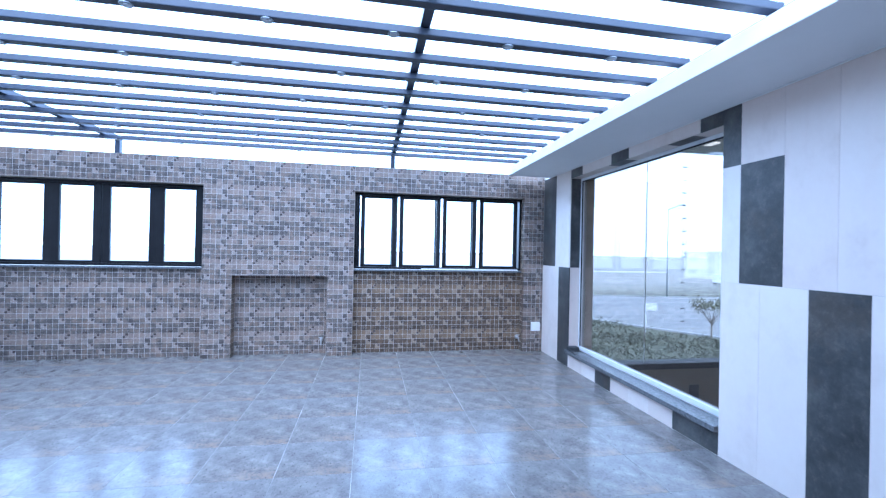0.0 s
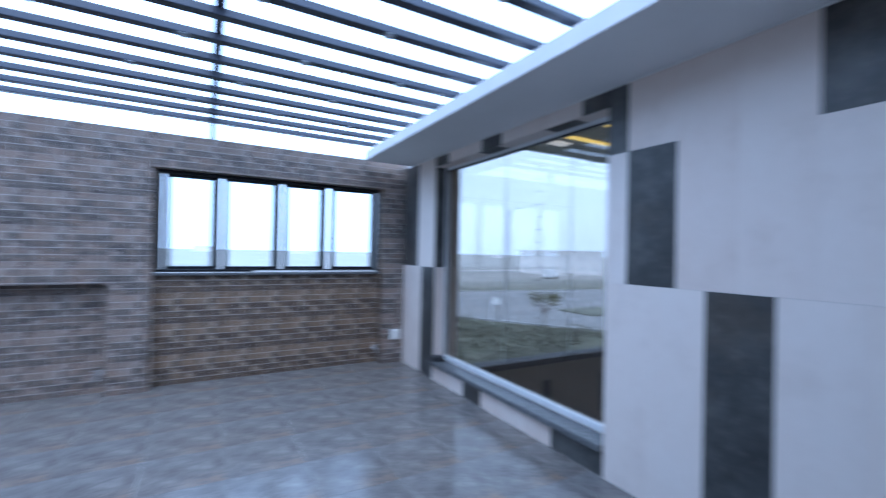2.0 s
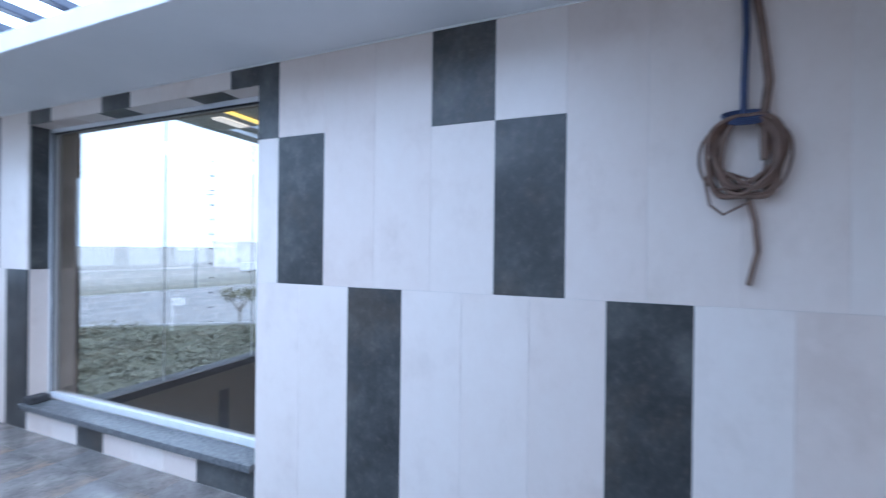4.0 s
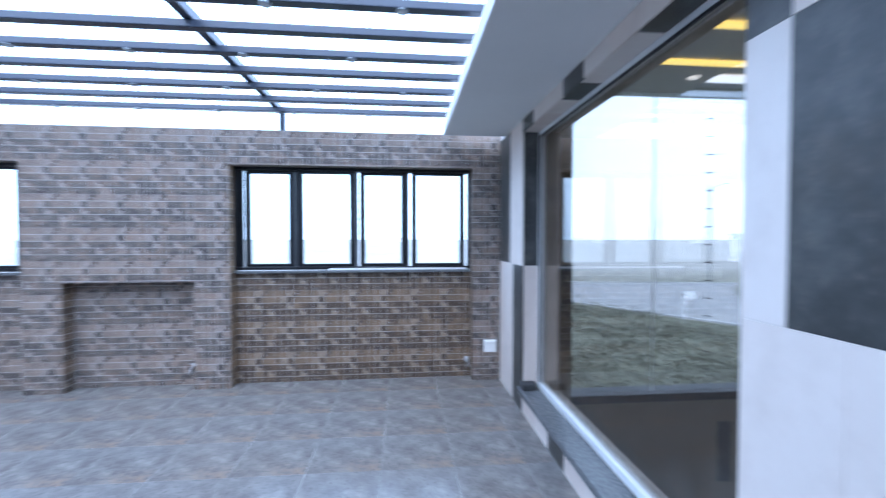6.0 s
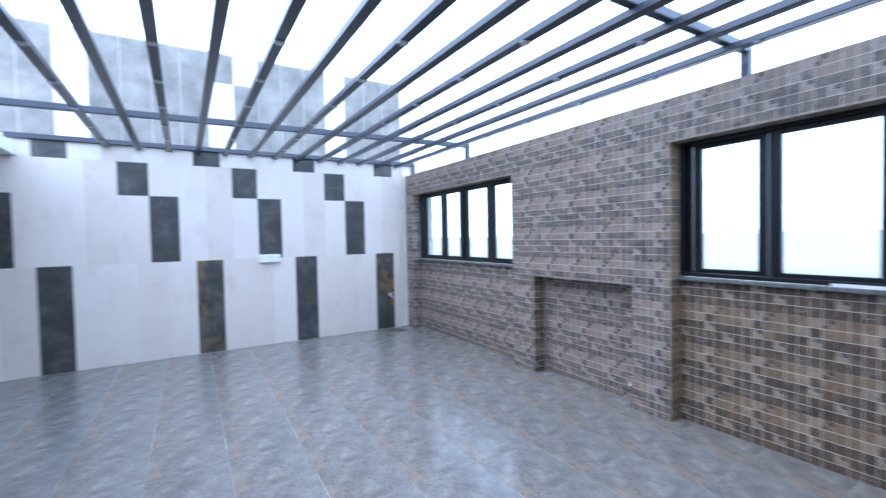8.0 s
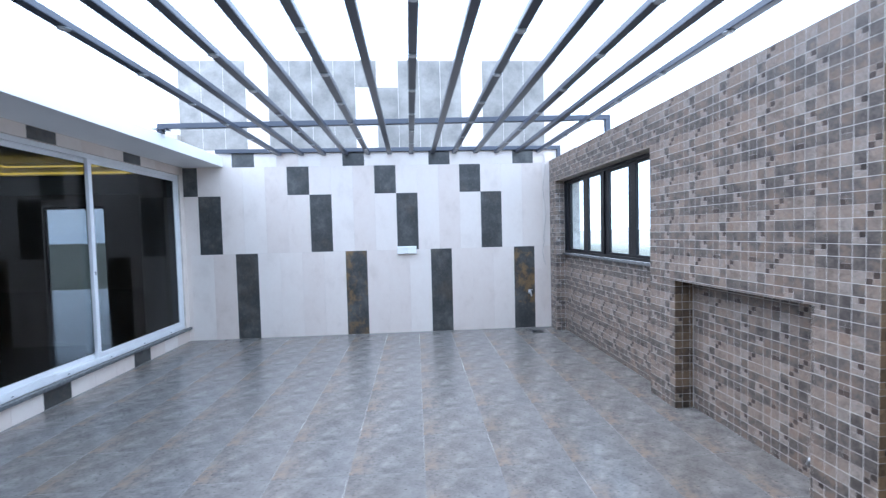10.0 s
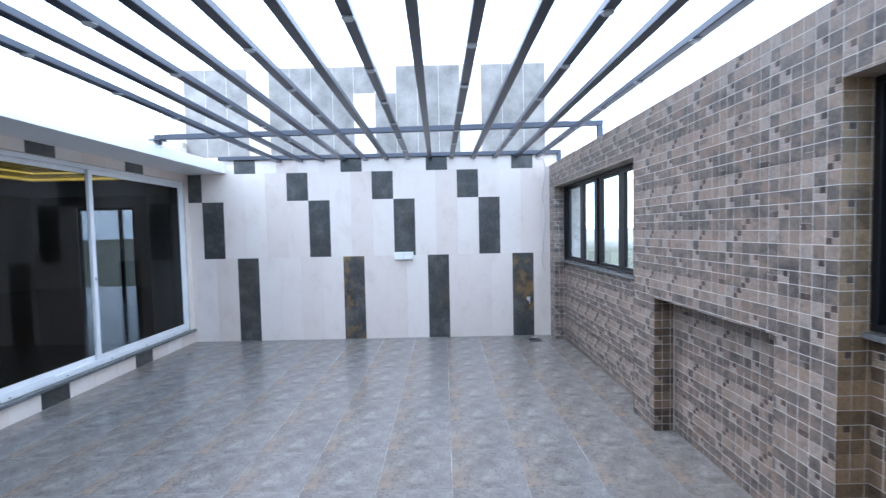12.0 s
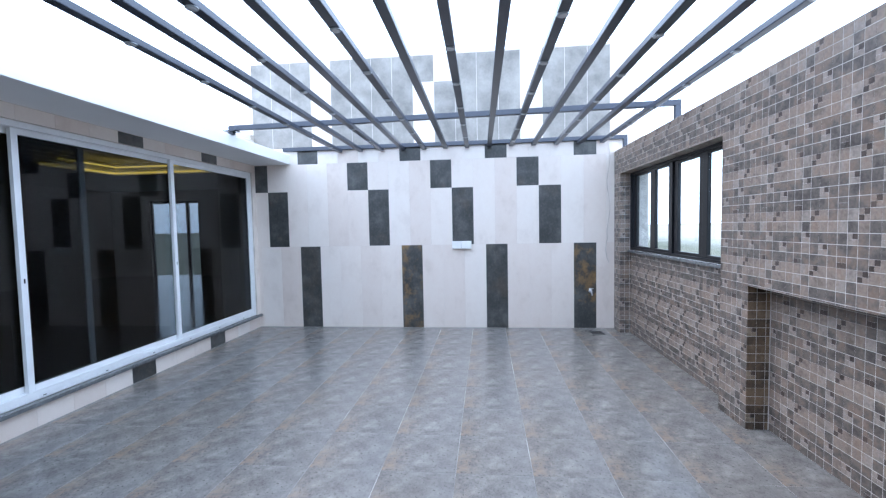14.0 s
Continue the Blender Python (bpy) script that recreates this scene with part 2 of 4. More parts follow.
CABLE_BLUE = plain("blue_cable", (0.03, 0.045, 0.11), 0.6, 0, 0.3, 20)
CLEAR = glass("clear_glass", (0.91, 0.93, 0.93))
LOUNGE_GLASS = glass("tinted_glass", (0.42, 0.44, 0.45), 0.0)
GREY_GLASS = glass("grey_glass", (0.74, 0.76, 0.78))
ATRIUM_GLASS = glass("light_tint_glass", (0.735, 0.70, 0.67), 0.0, 2.9)
TAN_WALL = plain("tan_paint", (0.25, 0.212, 0.168), 0.7, 0, 0.08, 1.5)
DIM_WALL = plain("beige_wall", (0.45, 0.40, 0.34), 0.7, 0, 0.08, 1.5)
DARK_FLOOR = plain("polished_floor", (0.12, 0.105, 0.09), 0.12, 0, 0.2, 2)
COVE = lamp_glow("cove_led", (1.0, 0.72, 0.16), 2.2)
SPOT = lamp_glow("spot_lens", (1.0, 0.95, 0.85), 1.2)
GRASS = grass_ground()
ROAD = plain("pale_asphalt", (0.25, 0.245, 0.24), 0.75, 0, 0.12, 0.3)
CONCRETE = plain("pale_concrete", (0.42, 0.43, 0.43), 0.85, 0, 0.12, 0.8)
# haze is mixed into these two colours, so even openings are pale
HAZED_WALL = plain("hazed_render", (0.76, 0.75, 0.74), 0.9, 0, 0.08, 0.4)
HAZED_OPENING = plain("hazed_opening", (0.60, 0.61, 0.62), 0.4, 0, 0.1, 0.5)
GREY_JOINT = plain("grey_sealant", (0.60, 0.61, 0.62), 0.7, 0, 0.1, 4, 0)
POLE = plain("galvanised_pole", (0.36, 0.39, 0.42), 0.5, 0.2, 0.1, 2)
LEAF = plain("leaf", (0.20, 0.20, 0.13), 0.7, 0, 0.25, 3)
SCRUB = plain("scrub_leaf", (0.155, 0.16, 0.12), 0.8, 0, 0.3, 0.8)
BARK = plain("bark", (0.22, 0.19, 0.16), 0.9, 0, 0.3, 8)


# ---- building helpers ----
def box(bm, x0, x1, y0, y1, z0, z1, bevel=0.0):
    r = bmesh.ops.create_cube(bm, size=1.0)
    vs = r["verts"]
    bmesh.ops.scale(bm, vec=(abs(x1 - x0), abs(y1 - y0), abs(z1 - z0)), verts=vs)
    bmesh.ops.translate(bm, vec=((x0 + x1) / 2, (y0 + y1) / 2, (z0 + z1) / 2), verts=vs)
    if bevel:
        es = list({e for v in vs for e in v.link_edges})
        bmesh.ops.bevel(bm, geom=es, offset=bevel, segments=2, profile=0.6, affect="EDGES", clamp_overlap=True)
    return bm


def boxes(*rows, bevel=0.0):
    bm = bmesh.new()
    for r in rows:
        box(bm, *r, bevel=bevel)
    return bm


def rod(bm, a, b, r0, r1=None, sides=12, caps=True):
    a, b = Vector(a), Vector(b)
    d = b - a
    m = Matrix.Translation((a + b) / 2) @ d.to_track_quat("Z", "Y").to_matrix().to_4x4()
    bmesh.ops.create_cone(bm, cap_ends=caps, segments=sides, radius1=r0, radius2=r0 if r1 is None else r1, depth=d.length, matrix=m)
    return bm


def mesh_of(name, bm, material, smooth=False):
    me = bpy.data.meshes.new(name)
    bm.to_mesh(me)
    bm.free()
    me.materials.append(material)
    if smooth:
        for p in me.polygons:
            p.use_smooth = True
    return me


def part(name, bm, material, parent=None, label="", smooth=False, kind=""):
    ob = new(name, mesh_of(name, bm, material, smooth))
    if parent is not None:
        ob.parent = parent
    return tagged(ob, label, kind=kind)


def thing(name, label, category, group="", kind="", at=None):
    ob = new(name)
    ob.empty_display_size = 0.1
    if at is not None:
        ob.matrix_basis = at
    return tagged(ob, label, category, group, kind)


def tube(name, points, radius, material, parent=None, label=""):
    cu = bpy.data.curves.new(name, "CURVE")
    cu.dimensions, cu.bevel_depth, cu.bevel_resolution = "3D", radius, 2
    s = cu.splines.new("POLY")
    s.points.add(len(points) - 1)
    for p, q in zip(s.points, points):
        p.co = (*q, 1)
    cu.materials.append(material)
    dg = bpy.context.evaluated_depsgraph_get()
    tmp = new("tmp", cu)
    dg.update()
    me = bpy.data.meshes.new_from_object(tmp.evaluated_get(dg))
    bpy.data.objects.remove(tmp)
    ob = new(name, me)
    if parent is not None:
        ob.parent = parent
    return tagged(ob, label)


# the plan: terrace 7 m wide, 5.25 m deep
XW, XE, YN, YS = -4.20, 2.838, 6.50, 1.25
YR = 0.62              # back of the recess beside the doors
BAY = 0.14            # how far the window bays lie back
TOP = 2.45            # top of the mosaic wall
SLAB0, SLAB1 = 2.400, 2.505      # canopy along the east wall
SOUTH0, SOUTH1 = 2.432, 2.568    # canopy over the doors
EDGE = 2.245           # west edge of the east canopy
SILL, HEAD = 1.115, 2.125
BAYS = ((-3.95, -1.57), (0.235, 2.555))
NICHE = (-1.228, -0.090, 1.02)

# ---- large structure ----
floor = tagged(part("floor", boxes((XW - 0.3, XE + 0.3, YS - 0.05, YN + 0.35, -0.30, -0.0012), (1.0, XE + 0.3, YR - 0.25, YS - 0.05, -0.30, -0.0012)), FLOOR_JOINT), "grey slate-look porcelain tile terrace floor", "floor", kind="structure")

wall_north = tagged(part("wall_north", boxes(
    (XW, BAYS[0][0], YN + 0.0025, 6.86, -0.3, HEAD),
    (BAYS[0][0], BAYS[0][1], YN + BAY + 0.0025, 6.86, -0.3, SILL - 0.03),
    (BAYS[0][1], NICHE[0], YN + 0.0025, 6.86, -0.3, HEAD),
    (NICHE[0], NICHE[1], YN + BAY + 0.016, 6.86, -0.3, NICHE[2]),
    (NICHE[0], NICHE[1], YN + 0.0025, 6.86, NICHE[2], HEAD),
    (NICHE[1], BAYS[1][0], YN + 0.0025, 6.86, -0.3, HEAD),
    (BAYS[1][0], BAYS[1][1], YN + BAY + 0.0025, 6.86, -0.3, SILL - 0.03),
    (BAYS[1][1], XE + 0.4, YN + 0.0025, 6.86, -0.3, HEAD),
    (XW, XE + 0.4, YN + 0.0025, 6.86, HEAD, TOP)), GROUT), "parapet wall clad in grey-brown mosaic tiles with pale grout", "wall", kind="structure")

# the mosaic wall stands slightly out of square
SQUARE = pose(0.2, YN, 0, 0, 0, 0.63) @ pose(-0.2, -YN, 0)
wall_north.matrix_basis = SQUARE

wall_west = tagged(part("wall_west", boxes((XW - 0.40, XW - 0.002, YS - 0.6, 6.86, -0.3, 2.66)), JOINT),
                   "high wall clad in cream tiles with scattered dark slate tiles", "wall", kind="structure")
wall_tower = tagged(part("wall_tower", boxes((XW - 0.60, XW - 0.102, 0.88, 6.78, 2.66, 3.96)), JOINT),
                    "raised wall of cream and glare-paled slate tiles above the terrace wall", "wall", kind="structure")

# the east house wall with its tall window
EW = (3.470, 5.73, 0.205, 2.29)     # opening: y0, y1, z0, z1
wall_east = tagged(part("wall_east", boxes(
    (XE + 0.002, XE + 0.32, -0.2, EW[0], -0.3, 2.80),
    (XE + 0.002, XE + 0.32, EW[1] + 0.012, YN + 0.031, -0.3, 2.80),
    (XE + 0.002, XE + 0.32, EW[0], EW[1] + 0.012, -0.3, EW[2] - 0.045),
    (XE + 0.002, XE + 0.32, EW[0], EW[1] + 0.012, EW[3] + 0.012, 2.80)), JOINT), "house wall of cream tiles with dark slate accents", "wall", kind="structure")

# the south house wall: low base, sliding doors, narrow head
wall_south = tagged(part("wall_south", boxes(
    (XW - 0.012, 1.0, YS - 0.25, YS - 0.002, -0.3, 0.165),
    (XW - 0.012, 1.0, YS - 0.25, YS - 0.002, 2.317, 2.80),
    (XW - 0.012, XW + 0.088, YS - 0.25, YS - 0.002, 0.165, 2.317),
    (1.0, XE + 0.012, YR - 0.25, YR - 0.002, -0.3, 2.80),
    (1.0, 1.058, YR - 0.002, YS - 0.002, -0.3, 2.80)), JOINT), "low tiled base and head round the sliding doors", "wall", kind="structure")

canopy = tagged(part("ceiling", boxes((EDGE, XE + 0.32, YR - 0.25, 6.36, SLAB0, SLAB1), (1.0, EDGE, YR - 0.25, YS - 0.25, SOUTH0, SOUTH1), (XW - 0.012, EDGE, YS - 0.25, 1.80, SOUTH0, SOUTH1), bevel=0.006), PLASTER),
                "white plastered canopy slab over the house walls", "ceiling", kind="structure")


trim = tagged(part("trim", boxes((XE - 0.007, XE + 0.0015, YR, YN, SLAB0 - 0.009, SLAB0 - 0.0005), bevel=0.002), PLASTIC), "thin white sealant bead under the canopy", "trim", kind="structure")

# ---- windows of the mosaic wall ----
def sliding_window(number, x0, x1, stiles, label):
    """Black aluminium sliding window: a frame, four sashes, a stone sill."""
    y0, y1 = YN + BAY - 0.01, YN + BAY + 0.09
    w = thing("window_%d" % number, label, "window", kind="structure", at=SQUARE)
    f = 0.03
    part("window_frame", boxes((x0, x1, y0, y1, SILL, SILL + f), (x0, x1, y0, y1, HEAD - f, HEAD), (x0, x0 + f, y0, y1, SILL + f, HEAD - f), (x1 - f, x1, y0, y1, SILL + f, HEAD - f), bevel=0.004), BLACK_ALU, w)
    for i, (a, b) in enumerate(stiles):
        d = y0 + (0.012 if i % 2 else 0.052 if number == 2 else 0.028)
        z0, z1, s, e = SILL + f, HEAD - f, 0.085 if number == 1 else 0.055, 0.03
        sash = part("sash", boxes((a, a + s, d, d + 0.034, z0, z1), (b - s, b, d, d + 0.034, z0, z1), (a + s, b - s, d, d + 0.034, z0, z0 + e), (a + s, b - s, d, d + 0.034, z1 - e, z1), bevel=0.004), BLACK_ALU, w)
        pane = part("pane", boxes((a + s, b - s, d + 0.014, d + 0.020, z0 + e, z1 - e)), CLEAR, sash)
        pane.visible_shadow = False
        if number == 2 and i:
            part("outer_stile", boxes((a - 0.105, a - 0.020, y0 + 0.115, y0 + 0.14, SILL, HEAD), bevel=0.003), SATIN, w, "grey outer stile of the insect screen")
    if number == 2:
        part("fixed_stile", boxes((x0 + 0.03, x0 + 0.066, y0 + 0.055, y0 + 0.085, SILL + f, HEAD - f), bevel=0.003), BLACK_ALU, w)
    part("window_sill", boxes((x0, x1, YN + BAY - 0.045, y0 + 0.02, SILL - 0.03, SILL - 0.004), bevel=0.004), GRANITE, w, "grey granite sill")
    if number == 2:
        part("track", boxes((x0 + 0.9, x1 - 0.05, y0 - 0.014, y0 + 0.004, SILL - 0.003, SILL + 0.016)), WHITE_ALU, w, "bare aluminium track")
    return w


sliding_window(1, -3.95, -1.57, ((-3.880, -3.270), (-3.265, -2.745), (-2.740, -2.145), (-2.140, -1.620)), "black aluminium four-leaf sliding window in the mosaic wall")
sliding_window(2, 0.235, 2.555, ((0.315, 0.790), (0.828, 1.390), (1.430, 1.908), (1.950, 2.498)), "black aluminium four-leaf sliding window above brown mosaic")

# ---- tall window of the east wall ----
east_window = thing("window_3", "tall fixed glass window in a white frame with granite sill", "window", kind="structure")
gx = XE + 0.16
part("window_frame", boxes((gx - 0.03, gx + 0.03, EW[0], EW[1], EW[2], EW[2] + 0.045), (gx - 0.03, gx + 0.03, EW[0], EW[1], EW[3] - 0.035, EW[3]),
                           (gx - 0.03, gx + 0.03, EW[0], EW[0] + 0.04, EW[2] + 0.045, EW[3] - 0.035), (gx - 0.03, gx + 0.03, EW[1] - 0.04, EW[1], EW[2] + 0.045, EW[3] - 0.035), bevel=0.004), WHITE_ALU, east_window)
part("gasket", boxes((gx - 0.034, gx - 0.022, EW[0] + 0.04, EW[1] - 0.04, EW[3] - 0.047, EW[3] - 0.035), (gx - 0.034, gx - 0.022, EW[1] - 0.05, EW[1] - 0.04, EW[2] + 0.05, EW[3] - 0.048)), BLACK_ALU, east_window, "black rubber gasket")
p = part("pane", boxes((gx - 0.005, gx + 0.005, EW[0] + 0.04, EW[1] - 0.04, EW[2] + 0.045, EW[3] - 0.035)), ATRIUM_GLASS, east_window)
p.visible_shadow = False
part("window_sill", boxes((XE - 0.035, gx - 0.03, EW[0] + 0.002, EW[1] + 0.03, EW[2] - 0.045, EW[2] - 0.003), bevel=0.006), GRANITE, east_window, "grey granite sill")
tagged(part("stone_block", boxes((XE - 0.02, XE + 0.10, EW[1] - 0.10, EW[1] - 0.002, EW[2] - 0.003, EW[2] + 0.05), bevel=0.012), DARK_STONE), "dark offcut of stone lying on the granite sill", "stone block")

# ---- sliding doors of the south wall ----
south_doors = thing("window_4", "white framed sliding glass doors with dark glass, one leaf open", "sliding door", kind="structure")
dy = YS - 0.07
Z0, Z1 = 0.205, 2.315
JX = XW + 0.09       # where the doors end beside the corner
part("door_frame", boxes((JX, 1.0, dy - 0.08, dy + 0.05, Z0 - 0.005, Z0 + 0.05), (JX, 1.0, dy - 0.08, dy + 0.05, Z1 - 0.045, Z1), (JX, JX + 0.045, dy - 0.08, dy + 0.05, Z0 + 0.05, Z1 - 0.045),
                         (0.955, 1.0, dy - 0.08, dy + 0.05, Z0 + 0.05, Z1 - 0.045), bevel=0.004), WHITE_ALU, south_doors)


def leaf(a, b, d, label=""):
    s = 0.048
    o = part("leaf", boxes((a, a + s, d - 0.017, d + 0.017, Z0 + 0.05, Z1 - 0.045), (b - s, b, d - 0.017, d + 0.017, Z0 + 0.05, Z1 - 0.045),
                           (a + s, b - s, d - 0.017, d + 0.017, Z0 + 0.05, Z0 + 0.10), (a + s, b - s, d - 0.017, d + 0.017, Z1 - 0.09, Z1 - 0.045), bevel=0.003), WHITE_ALU, south_doors, label)
    g = part("pane", boxes((a + s, b - s, d - 0.004, d + 0.004, Z0 + 0.10, Z1 - 0.09)), LOUNGE_GLASS, o)
    g.visible_shadow = False
    part("latch", boxes((b - 0.029, b - 0.020, d + 0.017, d + 0.022, 1.10, 1.135), bevel=0.002), BLACK_ALU, o, "small black latch")


leaf(JX + 0.045, -2.510, dy + 0.027)
leaf(-2.600, -0.955, dy - 0.013)
leaf(-1.570, -0.120, dy - 0.055, "leaf slid partly open behind its neighbour")
for k in range(7):
    x = JX + 0.32 + 0.55 * k
    part("weep_hole", boxes((x, x + 0.022, dy + 0.0495, dy + 0.0525, Z0 + 0.012, Z0 + 0.019)), BLACK_ALU, south_doors, "small dark drain slot")
part("track", boxes((-2.0, 0.955, dy + 0.038, dy + 0.050, Z0 + 0.05, Z0 + 0.062), bevel=0.002), WHITE_ALU, south_doors, "raised lip of the track")
part("door_sill", boxes((XW, 1.0, dy + 0.05, YS + 0.035, 0.165, 0.198), bevel=0.005), GRANITE, south_doors, "grey granite door sill")

# ---- steel pergola ----
R0, R1 = 2.571, 2.614       # rafter underside and top
RAFTERS = [2.592 + 0.3073 * i for i in range(13)]
SKEW = 0.012           # slope of the rafters from square
pergola = thing("pergola", "dark grey painted steel pergola of thirteen rafters under open sky", "pergola")
rafter_mesh = mesh_of("rafter", boxes((0.0, 6.56, -0.030, 0.030, R0, R1), bevel=0.005), STEEL)
for y in RAFTERS:
    r = new("rafter", rafter_mesh)
    r.matrix_basis = pose(XW + 0.03, y, 0, 0, 0, math.degrees(SKEW))
    r.parent = pergola
for x, turn in ((0.715, 0.0), (-2.555, -2.7)):
    b = part("cross_beam", boxes((-0.028, 0.028, -4.80, 0.04, R1, R1 + 0.055), bevel=0.004), STEEL, pergola)
    b.matrix_basis = pose(x, YN + 0.06, 0, 0, 0, turn)
    part("post", boxes((-0.028, 0.028, -0.016, 0.04, TOP, R1), bevel=0.004), STEEL, b)
    part("base_plate", boxes((-0.06, 0.06, -4.84, -4.70, R1 - 0.012, R1 - 0.001), (-0.028, 0.028, -4.80, -4.744, SOUTH1, R1 - 0.012)), STEEL, b)
part("ledger", boxes((XW - 0.008, XW + 0.05, 1.72, YN + 0.06, R1, R1 + 0.055), bevel=0.004), STEEL, pergola)
part("bearer", boxes((2.345, 2.385, 2.50, 6.40, SLAB1 - 0.002, R0 - 0.001), bevel=0.003), STEEL, pergola)
part("post", boxes((XW - 0.008, XW + 0.05, YN + 0.061, YN + 0.11, TOP, R1 + 0.055), bevel=0.004), STEEL, pergola)


def downlight():
    d = thing("downlight", "small round recessed downlight with pale lens in a rafter", "downlight", "downlights along the rafters")
    bm = bmesh.new()
    rod(bm, (0, 0, -0.006), (0, 0, 0.0), 0.030, 0.033, 20)
    part("ring", bm, POLE, d, "dull metal ring", True)
    bm = bmesh.new()
    rod(bm, (0, 0, -0.010), (0, 0, -0.005), 0.020, 0.024, 20)
    part("lens", bm, LENS, d)
    return d


first = downlight()
placed = False
for i in range(0, 13, 2):
    x = -0.12 if i % 4 == 2 else -0.445
    xs = [x + 0.662 * k for k in range(-7, 5)]
    for x in xs:
        if -4.05 < x < 2.1 and x < 2.1:
            m = pose(x, RAFTERS[i] + SKEW * (x - XW), R0)
            if placed:
                copy_thing(first, m)
            else:
                first.matrix_basis, placed = m, True


# ---- small fittings ----
def socket_box(label, m, w, h, gang):
    s = thing("socket_box", label, "socket box", at=m)
    for k in range(gang):
        a = -w / 2 + k * w / gang
        c = part("cover", boxes((a + 0.002, a + w / gang - 0.002, -0.045, 0.0, -h / 2, h / 2), bevel=0.009), PLASTIC, s)
        part("hinge", boxes((a + 0.02, a + w / gang - 0.02, -0.050, -0.0455, h / 2 - 0.022, h / 2 - 0.012)), PLASTIC, c)
    part("back_plate", boxes((-w / 2 - 0.004, w / 2 + 0.004, -0.010, 0.0, -h / 2 - 0.004, h / 2 + 0.004)), PLASTIC, s)
    return s


def tap(label, m):
    s = thing("tap", label, "tap", at=m)
    bm = bmesh.new()
    rod(bm, (0, 0, 0), (0, -0.012, 0), 0.026, 0.024, 16)
    rod(bm, (0, -0.012, 0), (0, -0.075, 0), 0.011, 0.011, 12)
    rod(bm, (0, -0.07, 0), (0, -0.10, -0.05), 0.010, 0.009, 12)
    part("body", bm, CHROME, s, smooth=True)
    bm = bmesh.new()
    rod(bm, (0, -0.05, 0.008), (0, -0.05, 0.035), 0.007, 0.007, 10)
    rod(bm, (-0.03, -0.05, 0.038), (0.03, -0.05, 0.038), 0.007, 0.006, 10)
    part("lever", bm, CHROME, s, smooth=True)
    return s


socket_box("white weatherproof socket box on the mosaic pier", SQUARE @ pose(2.735, YN - 0.002, 0.348), 0.12, 0.115, 1)
socket_box("white twin weatherproof socket box on the tiled wall", pose(XW + 0.006, 4.335, 1.20, 0, 0, 90), 0.27, 0.105, 2)
tap("chrome wall tap low on brown mosaic", SQUARE @ pose(2.52, YN + BAY + 0.001, 0.175))
tap("chrome wall tap inside the mosaic niche", SQUARE @ pose(-0.158, YN + BAY + 0.0145, 0.18))
tap("chrome garden tap on a dark slate tile", pose(XW + 0.006, 6.13, 0.53, 0, 0, 90))

drain = thing("floor_drain", "dark square floor drain by the wall corner", "drain", at=pose(-3.93, 6.16, 0.0))
part("rim", boxes((-0.08, 0.08, -0.08, -0.065, 0, 0.006), (-0.08, 0.08, 0.065, 0.08, 0, 0.006), (-0.08, -0.065, -0.065, 0.065, 0, 0.006), (0.065, 0.08, -0.065, 0.065, 0, 0.006)), DARK_STONE, drain)
part("grate", boxes((-0.065, 0.065, -0.065, 0.065, -0.002, 0.002)), BLACK_ALU, drain)

cord = tagged(tube("hanging_cord", [(XW + 0.02, 6.37 + 0.02 * math.sin(k * 0.9), 2.56 - k * 0.1) for k in range(14)] + [(XW + 0.02, 6.345, 1.22), (XW + 0.02, 6.33, 1.12), (XW + 0.02, 6.35, 1.0), (XW + 0.02, 6.375, 0.93)], 0.005, JOINT),
              "thin grey cord hanging down the cream tiles", "cord")

coil = thing("cable_coil", "coil of brown electric cable tied in blue, hanging on tiles", "cable coil", at=pose(XE - 0.004, 1.235, 1.865))
rnd = random.Random(7)
for k in range(11):
    r, dy0, tilt, stretch = rnd.uniform(0.085, 0.125), rnd.uniform(-0.015, 0.022), rnd.uniform(-0.25, 0.25), rnd.uniform(1.15, 1.45)
    pts = []
    for j in range(49):
        a = 2 * math.pi * j / 48
        u, v = r * math.sin(a) * (1 + 0.10 * math.sin(2 * a + k)), stretch * r * (math.cos(a) - 1) * (1 + 0.07 * math.sin(3 * a + 2 * k))
        pts.append((-0.012 - 0.006 * (k % 4) - 0.012 * (1 + math.sin(a + k)), dy0 + u * math.cos(tilt) - v * 0.3 * math.sin(tilt), v * math.cos(tilt) + u * math.sin(tilt)))
    tube("loop", pts, rnd.choice((0.0045, 0.006, 0.008)), CABLE, coil)
tube("lead", [(-0.015, 0.0, 0.51), (-0.02, -0.005, 0.3), (-0.02, 0.0, 0.12), (-0.02, 0.0, 0.0)], 0.011, CABLE_BLUE, coil, "blue cable")
tube("lead", [(-0.015, -0.02, 0.51), (-0.02, -0.05, 0.3), (-0.02, -0.07, 0.12), (-0.03, -0.055, 0.0), (-0.03, -0.06, -0.15)], 0.013, CABLE, coil)
tube("tail", [(-0.02, -0.01, -0.25), (-0.02, -0.035, -0.36), (-0.018, -0.045, -0.46), (-0.015, -0.02, -0.58)], 0.009, CABLE, coil)
tube("loose_end", [(-0.025, 0.10, -0.16), (-0.03, 0.115, -0.22), (-0.03, 0.10, -0.30), (-0.03, 0.06, -0.335), (-0.03, -0.02, -0.29)], 0.005, CABLE, coil)
for k in range(4):
    tube("tie", [(-0.034 + 0.02 * math.cos(a), (0.058 + 0.003 * k) * math.sin(a), 0.018 * math.cos(a) + 0.006 * k - 0.01) for a in [i * math.pi / 12 for i in range(25)]], 0.0055, CABLE_BLUE, coil, "blue cable wound as a tie")

